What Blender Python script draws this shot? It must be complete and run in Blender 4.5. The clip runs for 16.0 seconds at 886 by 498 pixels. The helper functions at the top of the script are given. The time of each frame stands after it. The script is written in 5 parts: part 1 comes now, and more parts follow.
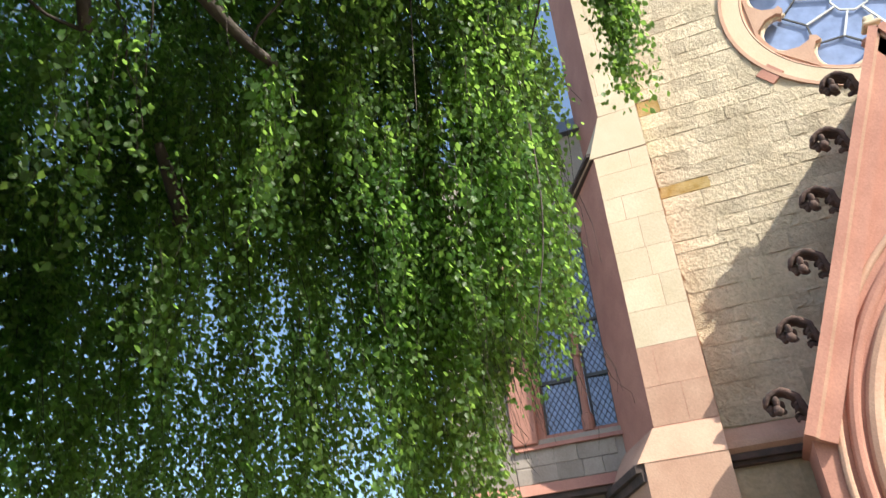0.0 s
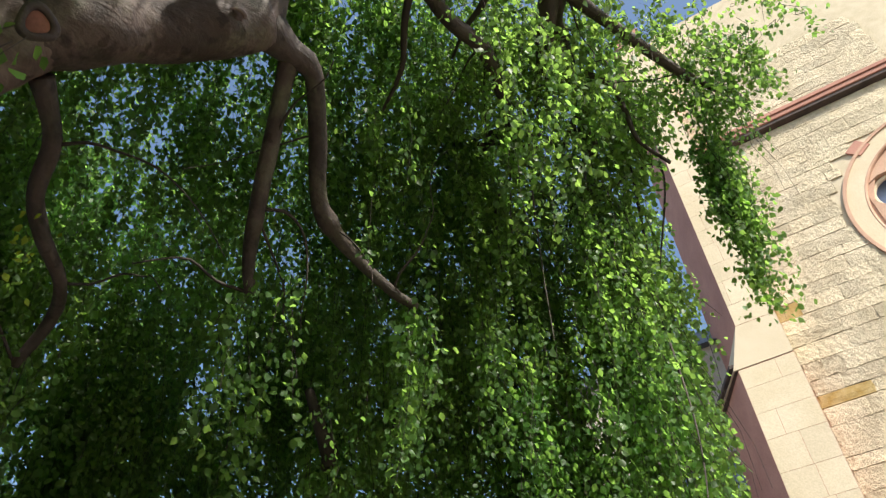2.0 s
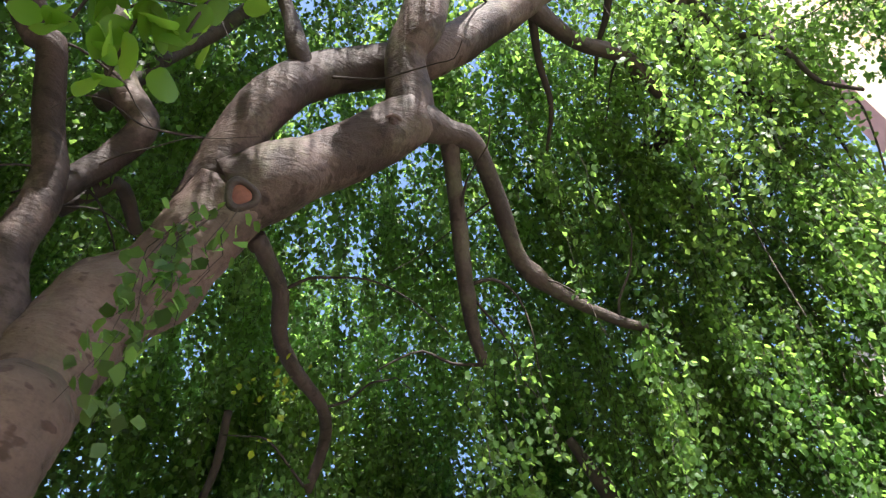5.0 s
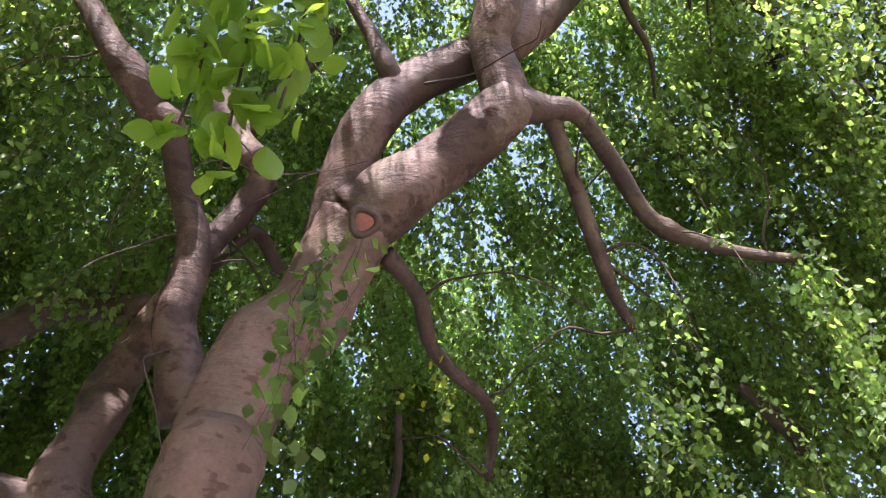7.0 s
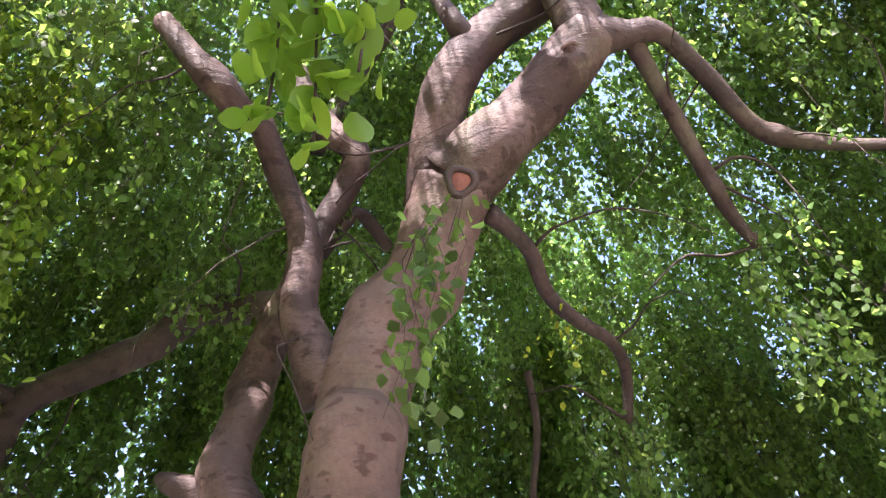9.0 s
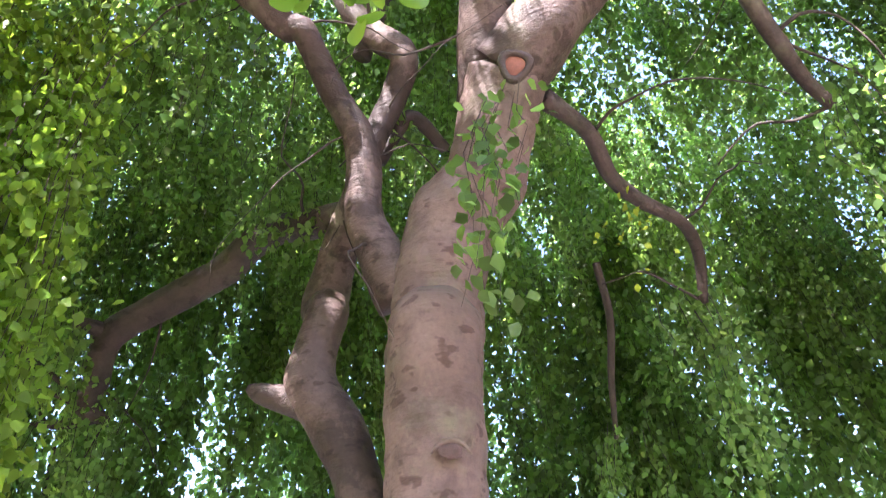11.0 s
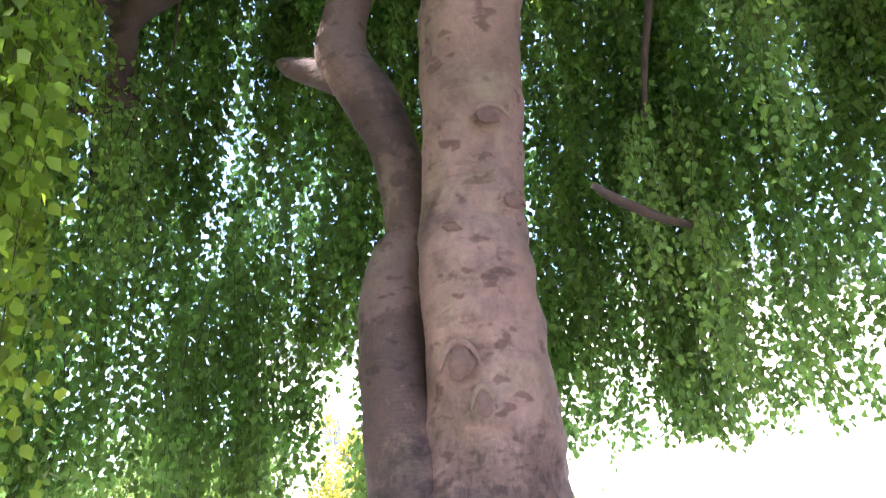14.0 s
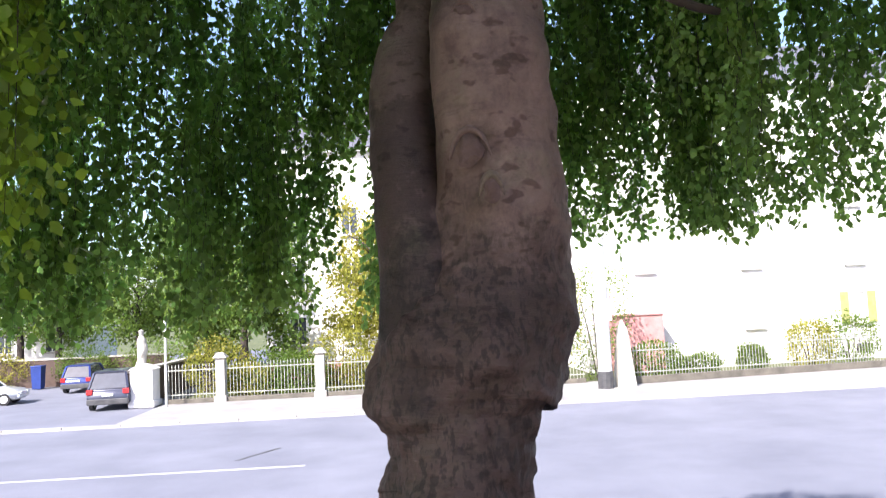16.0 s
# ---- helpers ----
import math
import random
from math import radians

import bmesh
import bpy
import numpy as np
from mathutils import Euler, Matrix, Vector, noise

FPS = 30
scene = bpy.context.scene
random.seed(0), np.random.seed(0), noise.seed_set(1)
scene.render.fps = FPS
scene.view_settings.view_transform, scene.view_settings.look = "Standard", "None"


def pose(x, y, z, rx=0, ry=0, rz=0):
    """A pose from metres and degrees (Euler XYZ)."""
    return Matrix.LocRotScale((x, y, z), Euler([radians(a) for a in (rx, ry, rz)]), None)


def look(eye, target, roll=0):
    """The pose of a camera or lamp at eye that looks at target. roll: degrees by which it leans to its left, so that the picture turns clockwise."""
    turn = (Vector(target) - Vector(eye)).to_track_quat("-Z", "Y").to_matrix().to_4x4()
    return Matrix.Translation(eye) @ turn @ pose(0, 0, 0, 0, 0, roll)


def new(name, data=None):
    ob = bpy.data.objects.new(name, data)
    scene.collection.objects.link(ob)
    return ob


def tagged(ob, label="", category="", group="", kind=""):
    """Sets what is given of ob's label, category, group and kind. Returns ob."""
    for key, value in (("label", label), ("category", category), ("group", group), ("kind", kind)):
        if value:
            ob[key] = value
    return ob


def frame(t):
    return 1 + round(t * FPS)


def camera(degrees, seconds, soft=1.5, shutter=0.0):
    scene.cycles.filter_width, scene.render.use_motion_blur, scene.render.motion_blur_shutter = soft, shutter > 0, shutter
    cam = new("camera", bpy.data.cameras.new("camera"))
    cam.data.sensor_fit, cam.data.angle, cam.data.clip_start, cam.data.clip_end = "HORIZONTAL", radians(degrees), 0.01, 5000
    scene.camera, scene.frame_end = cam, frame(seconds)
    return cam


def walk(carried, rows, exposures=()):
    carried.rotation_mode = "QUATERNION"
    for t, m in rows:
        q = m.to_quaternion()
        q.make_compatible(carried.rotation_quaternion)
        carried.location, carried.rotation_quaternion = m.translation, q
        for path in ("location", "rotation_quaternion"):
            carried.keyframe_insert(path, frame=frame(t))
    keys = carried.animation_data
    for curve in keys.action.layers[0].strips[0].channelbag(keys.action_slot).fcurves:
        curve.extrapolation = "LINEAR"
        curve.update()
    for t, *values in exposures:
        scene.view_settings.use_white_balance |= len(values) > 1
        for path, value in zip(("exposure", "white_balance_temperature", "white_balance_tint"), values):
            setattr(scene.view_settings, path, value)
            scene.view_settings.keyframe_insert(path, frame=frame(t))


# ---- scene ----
cam = camera(61.3, 16.0, soft=1.2, shutter=0.3)
PATH = [
    (0, (0.291, -0.146, 1.737), (2.739, 0.704, 3.248), -5.13),
    (0.5, (0.266, -0.114, 1.737), (2.543, 0.811, 3.457), -4.57),
    (1, (0.257, -0.101, 1.747), (2.341, 0.858, 3.680), -3.74),
    (1.5, (0.235, -0.102, 1.734), (2.127, 0.876, 3.846), -2.77),
    (2, (0.215, -0.112, 1.752), (1.952, 0.900, 3.979), -2.22),
    (2.5, (0.211, -0.103, 1.755), (1.808, 0.962, 4.061), -2.68),
    (3, (0.189, -0.094, 1.760), (1.677, 1.033, 4.108), -3.37),
    (3.5, (0.165, -0.100, 1.763), (1.558, 1.109, 4.129), -3.60),
    (4, (0.162, -0.098, 1.769), (1.460, 1.203, 4.140), -3.73),
    (4.5, (0.134, -0.089, 1.764), (1.353, 1.297, 4.130), -4.20),
    (7, (0.111, -0.226, 1.807), (0.802, 1.577, 4.103), -3.70),
    (7.5, (0.113, -0.225, 1.812), (0.698, 1.639, 4.089), -3.96),
    (8, (0.116, -0.220, 1.805), (0.601, 1.698, 4.060), -4.05),
    (10.5, (0.096, -0.079, 1.731), (0.211, 2.023, 3.868), -4.95),
    (11, (0.070, -0.066, 1.722), (0.153, 2.148, 3.745), -5.21),
    (11.5, (0.040, -0.029, 1.708), (0.106, 2.292, 3.607), -5.14),
    (12, (0.020, -0.016, 1.695), (0.065, 2.420, 3.445), -5.16),
    (12.5, (0.017, -0.000, 1.670), (0.025, 2.543, 3.261), -4.59),
    (13, (0.015, 0.007, 1.663), (-0.010, 2.659, 3.065), -4.20),
    (13.5, (0.008, 0.004, 1.654), (-0.045, 2.751, 2.860), -3.91),
    (14, (-0.018, 0.019, 1.624), (-0.087, 2.837, 2.651), -3.98),
    (14.5, (-0.012, 0.015, 1.619), (-0.118, 2.899, 2.436), -3.39),
    (15, (-0.008, 0.005, 1.611), (-0.142, 2.940, 2.216), -3.02),
    (15.5, (-0.002, 0.005, 1.605), (-0.164, 2.974, 2.003), -2.81),
    (16, (0.000, 0.000, 1.600), (-0.183, 2.986, 1.826), -2.69),
]
EXPOSURES = [(0.0, 0.85, 6500, 7), (1.5, 0.78, 6500, 6), (3.0, 0.7, 6400, 6), (4.5, 1.48, 6100, 9), (7.0, 2.32, 6400, 34), (8.2, 2.5, 6400, 34), (11.0, 3.2, 6050, 28),
             (12.5, 3.3, 6050, 27), (14.0, 2.95, 6000, 25), (15.0, 2.2, 6100, 22), (16.0, 1.36, 6150, 20)]
walk(cam, [(t, look(eye, target, roll)) for t, eye, target, roll in PATH], EXPOSURES)

# ---- light ----
SUN_TO = Vector((-0.355, -0.655, 0.667)).normalized()
world = bpy.data.worlds.new("sky")
scene.world = world
world.use_nodes = True
wn = world.node_tree.nodes
sky = wn.new("ShaderNodeTexSky")
sky.sky_type, sky.sun_disc = "NISHITA", False
sky.sun_elevation = math.asin(SUN_TO.z)
sky.sun_rotation = math.atan2(SUN_TO.x, SUN_TO.y)
sky.air_density, sky.dust_density, sky.ozone_density = 1.0, 1.8, 0.9
wn["Background"].inputs["Strength"].default_value = 0.15
world.node_tree.links.new(sky.outputs[0], wn["Background"].inputs[0])
sun = new("sun", bpy.data.lights.new("sun", "SUN"))
sun.data.energy, sun.data.angle, sun.data.color = 5.0, radians(0.55), (1.0, 0.95, 0.84)
sun.matrix_world = look(SUN_TO * 60, (0, 0, 0))

# ---- materials ----
def principled(name, rough=0.7, metal=0.0):
    m = bpy.data.materials.new(name)
    m.use_nodes = True
    b = m.node_tree.nodes["Principled BSDF"]
    b.inputs["Roughness"].default_value, b.inputs["Metallic"].default_value = rough, metal
    return m, m.node_tree.nodes, m.node_tree.links, b


def ramp_of(n, stops):
    r = n.new("ShaderNodeValToRGB")
    while len(r.color_ramp.elements) < len(stops):
        r.color_ramp.elements.new(0.5)
    for e, (p, c) in zip(r.color_ramp.elements, stops):
        e.position, e.color = p, (*c, 1)
    return r


def noise_of(n, l, scale, detail=5, rough=0.6, stretch=(1, 1, 1), space="Object"):
    co, mp, t = n.new("ShaderNodeTexCoord"), n.new("ShaderNodeMapping"), n.new("ShaderNodeTexNoise")
    mp.inputs["Scale"].default_value = stretch
    t.inputs["Scale"].default_value, t.inputs["Detail"].default_value, t.inputs["Roughness"].default_value = scale, detail, rough
    l.new(n.new("ShaderNodeNewGeometry").outputs["Position"] if space == "World" else co.outputs[space], mp.inputs[0])
    l.new(mp.outputs[0], t.inputs[0])
    return t


def mixed(n, l, a, b, fac, mode="MIX"):
    x = n.new("ShaderNodeMix")
    x.data_type, x.blend_type = "RGBA", mode
    for i, v in ((0, fac), (6, a), (7, b)):
        if hasattr(v, "is_linked"):
            l.new(v, x.inputs[i])
        else:
            x.inputs[i].default_value = v if i == 0 else (*v, 1)
    return x.outputs[2]


def bumped(n, l, b, height, strength, dist):
    k = n.new("ShaderNodeBump")
    k.inputs["Strength"].default_value, k.inputs["Distance"].default_value = strength, dist
    l.new(height, k.inputs["Height"])
    l.new(k.outputs[0], b.inputs["Normal"])


def surface(name, dark, light, rough=0.8, fine=30, coarse=2.5, bump=0.3, dist=0.01, vary=0.0, metal=0.0, stain=None, stretch=(1, 1, 1)):
    """A two-scale mottled surface; vary: spread of brightness between pieces; stain: a colour for large blots."""
    m, n, l, b = principled(name, rough, metal)
    big, small = noise_of(n, l, coarse, 4, 0.55, stretch, "World"), noise_of(n, l, fine, 6, 0.7, stretch, "World")
    r = ramp_of(n, [(0.3, dark), (0.72, light)])
    l.new(big.outputs[0], r.inputs[0])
    g = ramp_of(n, [(0.25, (0.72,) * 3), (0.75, (1.12,) * 3)])
    l.new(small.outputs[0], g.inputs[0])
    c = mixed(n, l, r.outputs[0], g.outputs[0], 1.0, "MULTIPLY")
    if stain:
        s, sr = noise_of(n, l, coarse * 0.45, 6, 0.7, (1, 1, 1), "World"), ramp_of(n, [(0.56, (0, 0, 0)), (0.72, (1, 1, 1))])
        l.new(s.outputs[0], sr.inputs[0])
        c = mixed(n, l, c, stain, sr.outputs[0])
    if vary:
        o, hs, mr = n.new("ShaderNodeObjectInfo"), n.new("ShaderNodeHueSaturation"), n.new("ShaderNodeMapRange")
        mr.inputs[3].default_value, mr.inputs[4].default_value = 1 - vary, 1 + vary
        l.new(o.outputs["Random"], mr.inputs[0])
        l.new(mr.outputs[0], hs.inputs["Value"])
        l.new(c, hs.inputs["Color"])
        c = hs.outputs[0]
    l.new(c, b.inputs["Base Color"])
    bumped(n, l, b, small.outputs[0], bump, dist)
    return m


def leaf_material(name, face, back, rough=0.45, through_light=0.5):
    """Thin leaf: a diffuse glossy face, and daylight passing through it; each leaf a little different."""
    m, n, l, b = principled(name, rough)
    geo = n.new("ShaderNodeNewGeometry")
    hs, mr = n.new("ShaderNodeHueSaturation"), n.new("ShaderNodeMapRange")
    mr.inputs[3].default_value, mr.inputs[4].default_value = 0.6, 1.45
    l.new(geo.outputs["Random Per Island"], mr.inputs[0])
    l.new(mr.outputs[0], hs.inputs["Value"])
    hue = n.new("ShaderNodeMapRange")
    hue.inputs[3].default_value, hue.inputs[4].default_value = 0.462, 0.535
    pat = noise_of(n, l, 0.9, 3, 0.6)
    l.new(pat.outputs[0], hue.inputs[0])
    l.new(hue.outputs[0], hs.inputs["Hue"])
    hs.inputs["Color"].default_value = (*face, 1)
    l.new(hs.outputs[0], b.inputs["Base Color"])
    b.inputs["Specular IOR Level"].default_value = 0.3
    t, hs2, mx = n.new("ShaderNodeBsdfTranslucent"), n.new("ShaderNodeHueSaturation"), n.new("ShaderNodeMixShader")
    l.new(mr.outputs[0], hs2.inputs["Value"])
    l.new(hue.outputs[0], hs2.inputs["Hue"])
    hs2.inputs["Color"].default_value = (*back, 1)
    l.new(hs2.outputs[0], t.inputs[0])
    mx.inputs[0].default_value = through_light
    out = n["Material Output"]
    l.new(b.outputs[0], mx.inputs[1])
    l.new(t.outputs[0], mx.inputs[2])
    l.new(mx.outputs[0], out.inputs[0])
    return m


def bark_material(name="beech_bark", dark=1.0, stain=0.52):
    """Smooth grey beech bark with ringed creases, dark lenticel marks and greenish lichen."""
    m, n, l, b = principled(name, 0.62)
    big, small = noise_of(n, l, 2.6, 5, 0.6), noise_of(n, l, 45, 6, 0.7)
    rings = noise_of(n, l, 5.0, 5, 0.65, (0.8, 0.8, 4.5))
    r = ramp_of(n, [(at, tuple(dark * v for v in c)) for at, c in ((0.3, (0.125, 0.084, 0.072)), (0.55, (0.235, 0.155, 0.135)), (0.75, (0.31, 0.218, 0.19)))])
    l.new(big.outputs[0], r.inputs[0])
    k = ramp_of(n, [(0.3, (0.62, 0.58, 0.56)), (0.43, (1, 1, 1))])
    l.new(rings.outputs[0], k.inputs[0])
    c = mixed(n, l, r.outputs[0], k.outputs[0], 0.75, "MULTIPLY")
    marks = noise_of(n, l, 11, 2, 0.5, (1, 1, 1.7))
    mk = ramp_of(n, [(0.6, (1, 1, 1)), (0.66, (0.4, 0.3, 0.28))])
    l.new(marks.outputs[0], mk.inputs[0])
    c = mixed(n, l, c, mk.outputs[0], 0.8, "MULTIPLY")
    g, gr = noise_of(n, l, 1.7, 6, 0.7), ramp_of(n, [(0.55, (0, 0, 0)), (0.75, (0.6, 0.6, 0.6))])
    l.new(g.outputs[0], gr.inputs[0])
    c = mixed(n, l, c, (0.2, 0.21, 0.12), gr.outputs[0])
    w, wr = noise_of(n, l, 2.2, 7, 0.72), ramp_of(n, [(stain, (1, 1, 1)), (stain + (0.14 if stain > 0.5 else 0.05), (0.38, 0.32, 0.33))])
    l.new(w.outputs[0], wr.inputs[0])
    c = mixed(n, l, c, wr.outputs[0], 0.8, "MULTIPLY")
    # old dark algae stain over the burr
    co, mp, gd, pos = n.new("ShaderNodeTexCoord"), n.new("ShaderNodeMapping"), n.new("ShaderNodeTexGradient"), n.new("ShaderNodeVectorMath")
    gd.gradient_type = "SPHERICAL"
    mp.inputs["Location"].default_value, mp.inputs["Scale"].default_value = (0.2, 0.3, -1.2), (1.0, 1.0, 0.95)
    pos.operation = "ADD"
    warp = noise_of(n, l, 3.5, 6, 0.7)
    l.new(co.outputs["Object"], mp.inputs[0])
    l.new(mp.outputs[0], pos.inputs[0])
    shift = n.new("ShaderNodeVectorMath")
    shift.operation = "MULTIPLY_ADD"
    shift.inputs[1].default_value, shift.inputs[2].default_value = (0.5, 0.5, 0.7), (-0.25, -0.25, -0.35)
    l.new(warp.outputs["Color"], shift.inputs[0])
    l.new(shift.outputs[0], pos.inputs[1])
    l.new(pos.outputs[0], gd.inputs[0])
    dr = ramp_of(n, [(0.26, (1, 1, 1)), (0.48, (0.3, 0.26, 0.28))])
    l.new(gd.outputs["Fac"], dr.inputs[0])
    c = mixed(n, l, c, dr.outputs[0], 0.9, "MULTIPLY")
    # pitted bark of the burr
    pit, pr, area = noise_of(n, l, 42, 3, 0.6, (1, 1, 0.45)), ramp_of(n, [(0.4, (0.3, 0.27, 0.28)), (0.49, (1, 1, 1))]), ramp_of(n, [(0.26, (0, 0, 0)), (0.5, (0.85,) * 3)])
    l.new(pit.outputs[0], pr.inputs[0])
    l.new(gd.outputs["Fac"], area.inputs[0])
    c = mixed(n, l, c, mixed(n, l, (1, 1, 1), pr.outputs[0], area.outputs[0]), 1.0, "MULTIPLY")
    f = ramp_of(n, [(0.3, (0.8,) * 3), (0.7, (1.1,) * 3)])
    l.new(small.outputs[0], f.inputs[0])
    l.new(mixed(n, l, c, f.outputs[0], 1.0, "MULTIPLY"), b.inputs["Base Color"])
    h = n.new("ShaderNodeMath")
    h.operation = "MULTIPLY_ADD"
    h.inputs[1].default_value = 2.0
    l.new(rings.outputs[0], h.inputs[0])
    l.new(small.outputs[0], h.inputs[2])
    bumped(n, l, b, h.outputs[0], 0.45, 0.02)
    return m


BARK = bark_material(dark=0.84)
# bark copies with crown shade darkened into the colour; limbs also more stained
LIMB_BARK = bark_material("shaded_limb_bark", 0.58, 0.47)
BRANCH_BARK = bark_material("shaded_branch_bark", 0.32)
SCAR = surface("branch_scar", (0.18, 0.07, 0.055), (0.36, 0.15, 0.11), 0.8, 60, 8, 0.5, 0.01)
TWIG = surface("twig_bark", (0.032, 0.024, 0.02), (0.07, 0.05, 0.042), 0.8, 80, 8)
LEAF = leaf_material("beech_leaf", (0.064, 0.12, 0.038), (0.325, 0.53, 0.1), 0.4, 0.55)
LEAF_SUNLIT = leaf_material("yellow_leaf", (0.26, 0.32, 0.03), (0.58, 0.68, 0.06))
LEAF_BIG = leaf_material("broad_young_beech_leaf", (0.1, 0.21, 0.03), (0.34, 0.58, 0.05), 0.38)
LEAF_NEAR = leaf_material("young_beech_leaf", (0.12, 0.21, 0.03), (0.38, 0.56, 0.05), 0.4)
RUBBLE = surface("sandstone_block", (0.5, 0.41, 0.28), (0.68, 0.575, 0.42), 0.9, 10, 1.6, 1.0, 0.08, 0.16)
ASHLAR = surface("smooth_sandstone", (0.58, 0.47, 0.32), (0.68, 0.56, 0.41), 0.85, 40, 1.2, 0.2, 0.006, 0.05)
REDSTONE = surface("red_sandstone", (0.39, 0.18, 0.135), (0.5, 0.25, 0.185), 0.88, 35, 1.3, 0.25, 0.008, 0.07)
REDLIGHT = surface("pale_red_sandstone", (0.46, 0.27, 0.19), (0.56, 0.36, 0.26), 0.88, 35, 1.3, 0.25, 0.008, 0.06)
GREYSTONE = surface("grey_sandstone", (0.30, 0.25, 0.21), (0.42, 0.36, 0.31), 0.9, 30, 1.5, 0.35, 0.012, 0.12)
OCHRE = surface("ochre_stone", (0.34, 0.22, 0.06), (0.46, 0.34, 0.16), 0.9, 30, 5, 0.6, 0.02)
MORTAR = surface("lime_mortar", (0.52, 0.43, 0.3), (0.64, 0.54, 0.4), 0.95, 50, 3, 0.4, 0.01)
CARVED = surface("weathered_carving", (0.055, 0.035, 0.03), (0.14, 0.08, 0.065), 0.9, 30, 6, 0.6, 0.02)
# near-black stone for the drip mouldings below ledges and cornice
DARKLEDGE = surface("dark_ledge_stone", (0.05, 0.04, 0.035), (0.12, 0.08, 0.07), 0.9, 30, 4)
LEAD = surface("lead_came", (0.03, 0.03, 0.035), (0.07, 0.07, 0.075), 0.6, 40, 5)
SLATE = surface("roof_slate", (0.07, 0.075, 0.09), (0.14, 0.14, 0.16), 0.6, 20, 2)
ASPHALT = surface("asphalt", (0.135, 0.142, 0.175), (0.19, 0.198, 0.235), 0.85, 90, 0.35, 0.3, 0.006)
PAVING = surface("pavement_slabs", (0.24, 0.23, 0.22), (0.34, 0.33, 0.31), 0.9, 30, 0.6)
KERB = surface("kerb_stone", (0.28, 0.27, 0.26), (0.4, 0.39, 0.37), 0.9, 30, 1.2, 0.3, 0.01, 0.1)
PAINT = surface("road_paint", (0.32, 0.32, 0.33), (0.5, 0.5, 0.5), 0.7, 25, 2)
EARTH = surface("pale_bounce_soil", (0.16, 0.13, 0.1), (0.27, 0.225, 0.175), 0.95, 40, 1.2, 0.8, 0.03)
GRASSY = surface("dry_lawn", (0.07, 0.09, 0.03), (0.14, 0.15, 0.06), 0.95, 25, 0.8, 0.6, 0.02)
RENDERW = surface("white_render", (0.7, 0.68, 0.66), (0.8, 0.78, 0.76), 0.9, 25, 0.5)
# brown brick whose colour is lowered so the garden walls look shadowed
BROWNBRICK = surface("shaded_brown_brick", (0.06, 0.04, 0.032), (0.12, 0.08, 0.062), 0.9, 25, 1)
REDBRICK = surface("red_plinth", (0.34, 0.13, 0.11), (0.44, 0.2, 0.17), 0.9, 25, 1)
WHITEMETAL = surface("white_painted_metal", (0.6, 0.6, 0.58), (0.75, 0.75, 0.72), 0.5, 40, 2)
STONEPOST = surface("pale_stone_post", (0.36, 0.34, 0.3), (0.5, 0.47, 0.42), 0.9, 30, 2)
DARKMETAL = surface("dark_metal", (0.04, 0.04, 0.045), (0.09, 0.09, 0.09), 0.5, 40, 3)
BINBLUE = surface("blue_plastic", (0.01, 0.03, 0.16), (0.02, 0.05, 0.24), 0.4, 40, 3)
SHRUB = leaf_material("shrub_leaf", (0.1, 0.16, 0.035), (0.22, 0.32, 0.05))
RAILING = surface("grey_green_railing", (0.3, 0.32, 0.28), (0.42, 0.43, 0.38), 0.6, 40, 2)
SHRUB_YELLOW = leaf_material("yellow_shrub_leaf", (0.26, 0.26, 0.05), (0.4, 0.4, 0.06))


def paint(name, colour, metal=0.3):
    m, n, l, b = principled(name, 0.3, metal)
    b.inputs["Coat Weight"].default_value = 0.6
    t = noise_of(n, l, 3, 3)
    r = ramp_of(n, [(0.3, tuple(c * 0.85 for c in colour)), (0.7, colour)])
    l.new(t.outputs[0], r.inputs[0])
    l.new(r.outputs[0], b.inputs["Base Color"])
    return m


CAR_WHITE, CAR_BLUE, CAR_SILVER = paint("white_car_paint", (0.75, 0.76, 0.78)), paint("blue_car_paint", (0.02, 0.04, 0.2)), paint("dark_grey_car_paint", (0.05, 0.055, 0.085))
TYRE = surface("tyre_rubber", (0.015,) * 3, (0.035,) * 3, 0.9, 40, 4)
TAIL = paint("tail_light_red", (0.5, 0.02, 0.02), 0.0)


def glass_material(name, tint, rough=0.06):
    m, n, l, b = principled(name, rough)
    w = noise_of(n, l, 3.0, 3)
    r = ramp_of(n, [(0.3, tuple(c * 0.7 for c in tint)), (0.7, tint)])
    l.new(w.outputs[0], r.inputs[0])
    l.new(r.outputs[0], b.inputs["Base Color"])
    b.inputs["Specular IOR Level"].default_value = 0.9
    bumped(n, l, b, w.outputs[0], 0.08, 0.02)
    return m


PANE = glass_material("window_glass", (0.05, 0.06, 0.08))
# blue base colour stands in for the sky reflected in the panes
CHURCH_GLASS = glass_material("leaded_church_glass", (0.26, 0.34, 0.56), 0.2)


# ---- building helpers ----
def link_mesh(name, bm, mat, parent=None, label=""):
    me = bpy.data.meshes.new(name)
    bm.to_mesh(me)
    bm.free()
    me.materials.append(mat)
    ob = new(name, me)
    if parent:
        ob.parent = parent
    if label:
        ob["label"] = label
    return ob


def part(name, bm, mat, parent, label=""):
    return link_mesh(name, bm, mat, parent, label)


def empty(name, m, label="", category="", group="", kind=""):
    ob = new(name)
    ob.matrix_world = m
    return tagged(ob, label, category, group, kind)


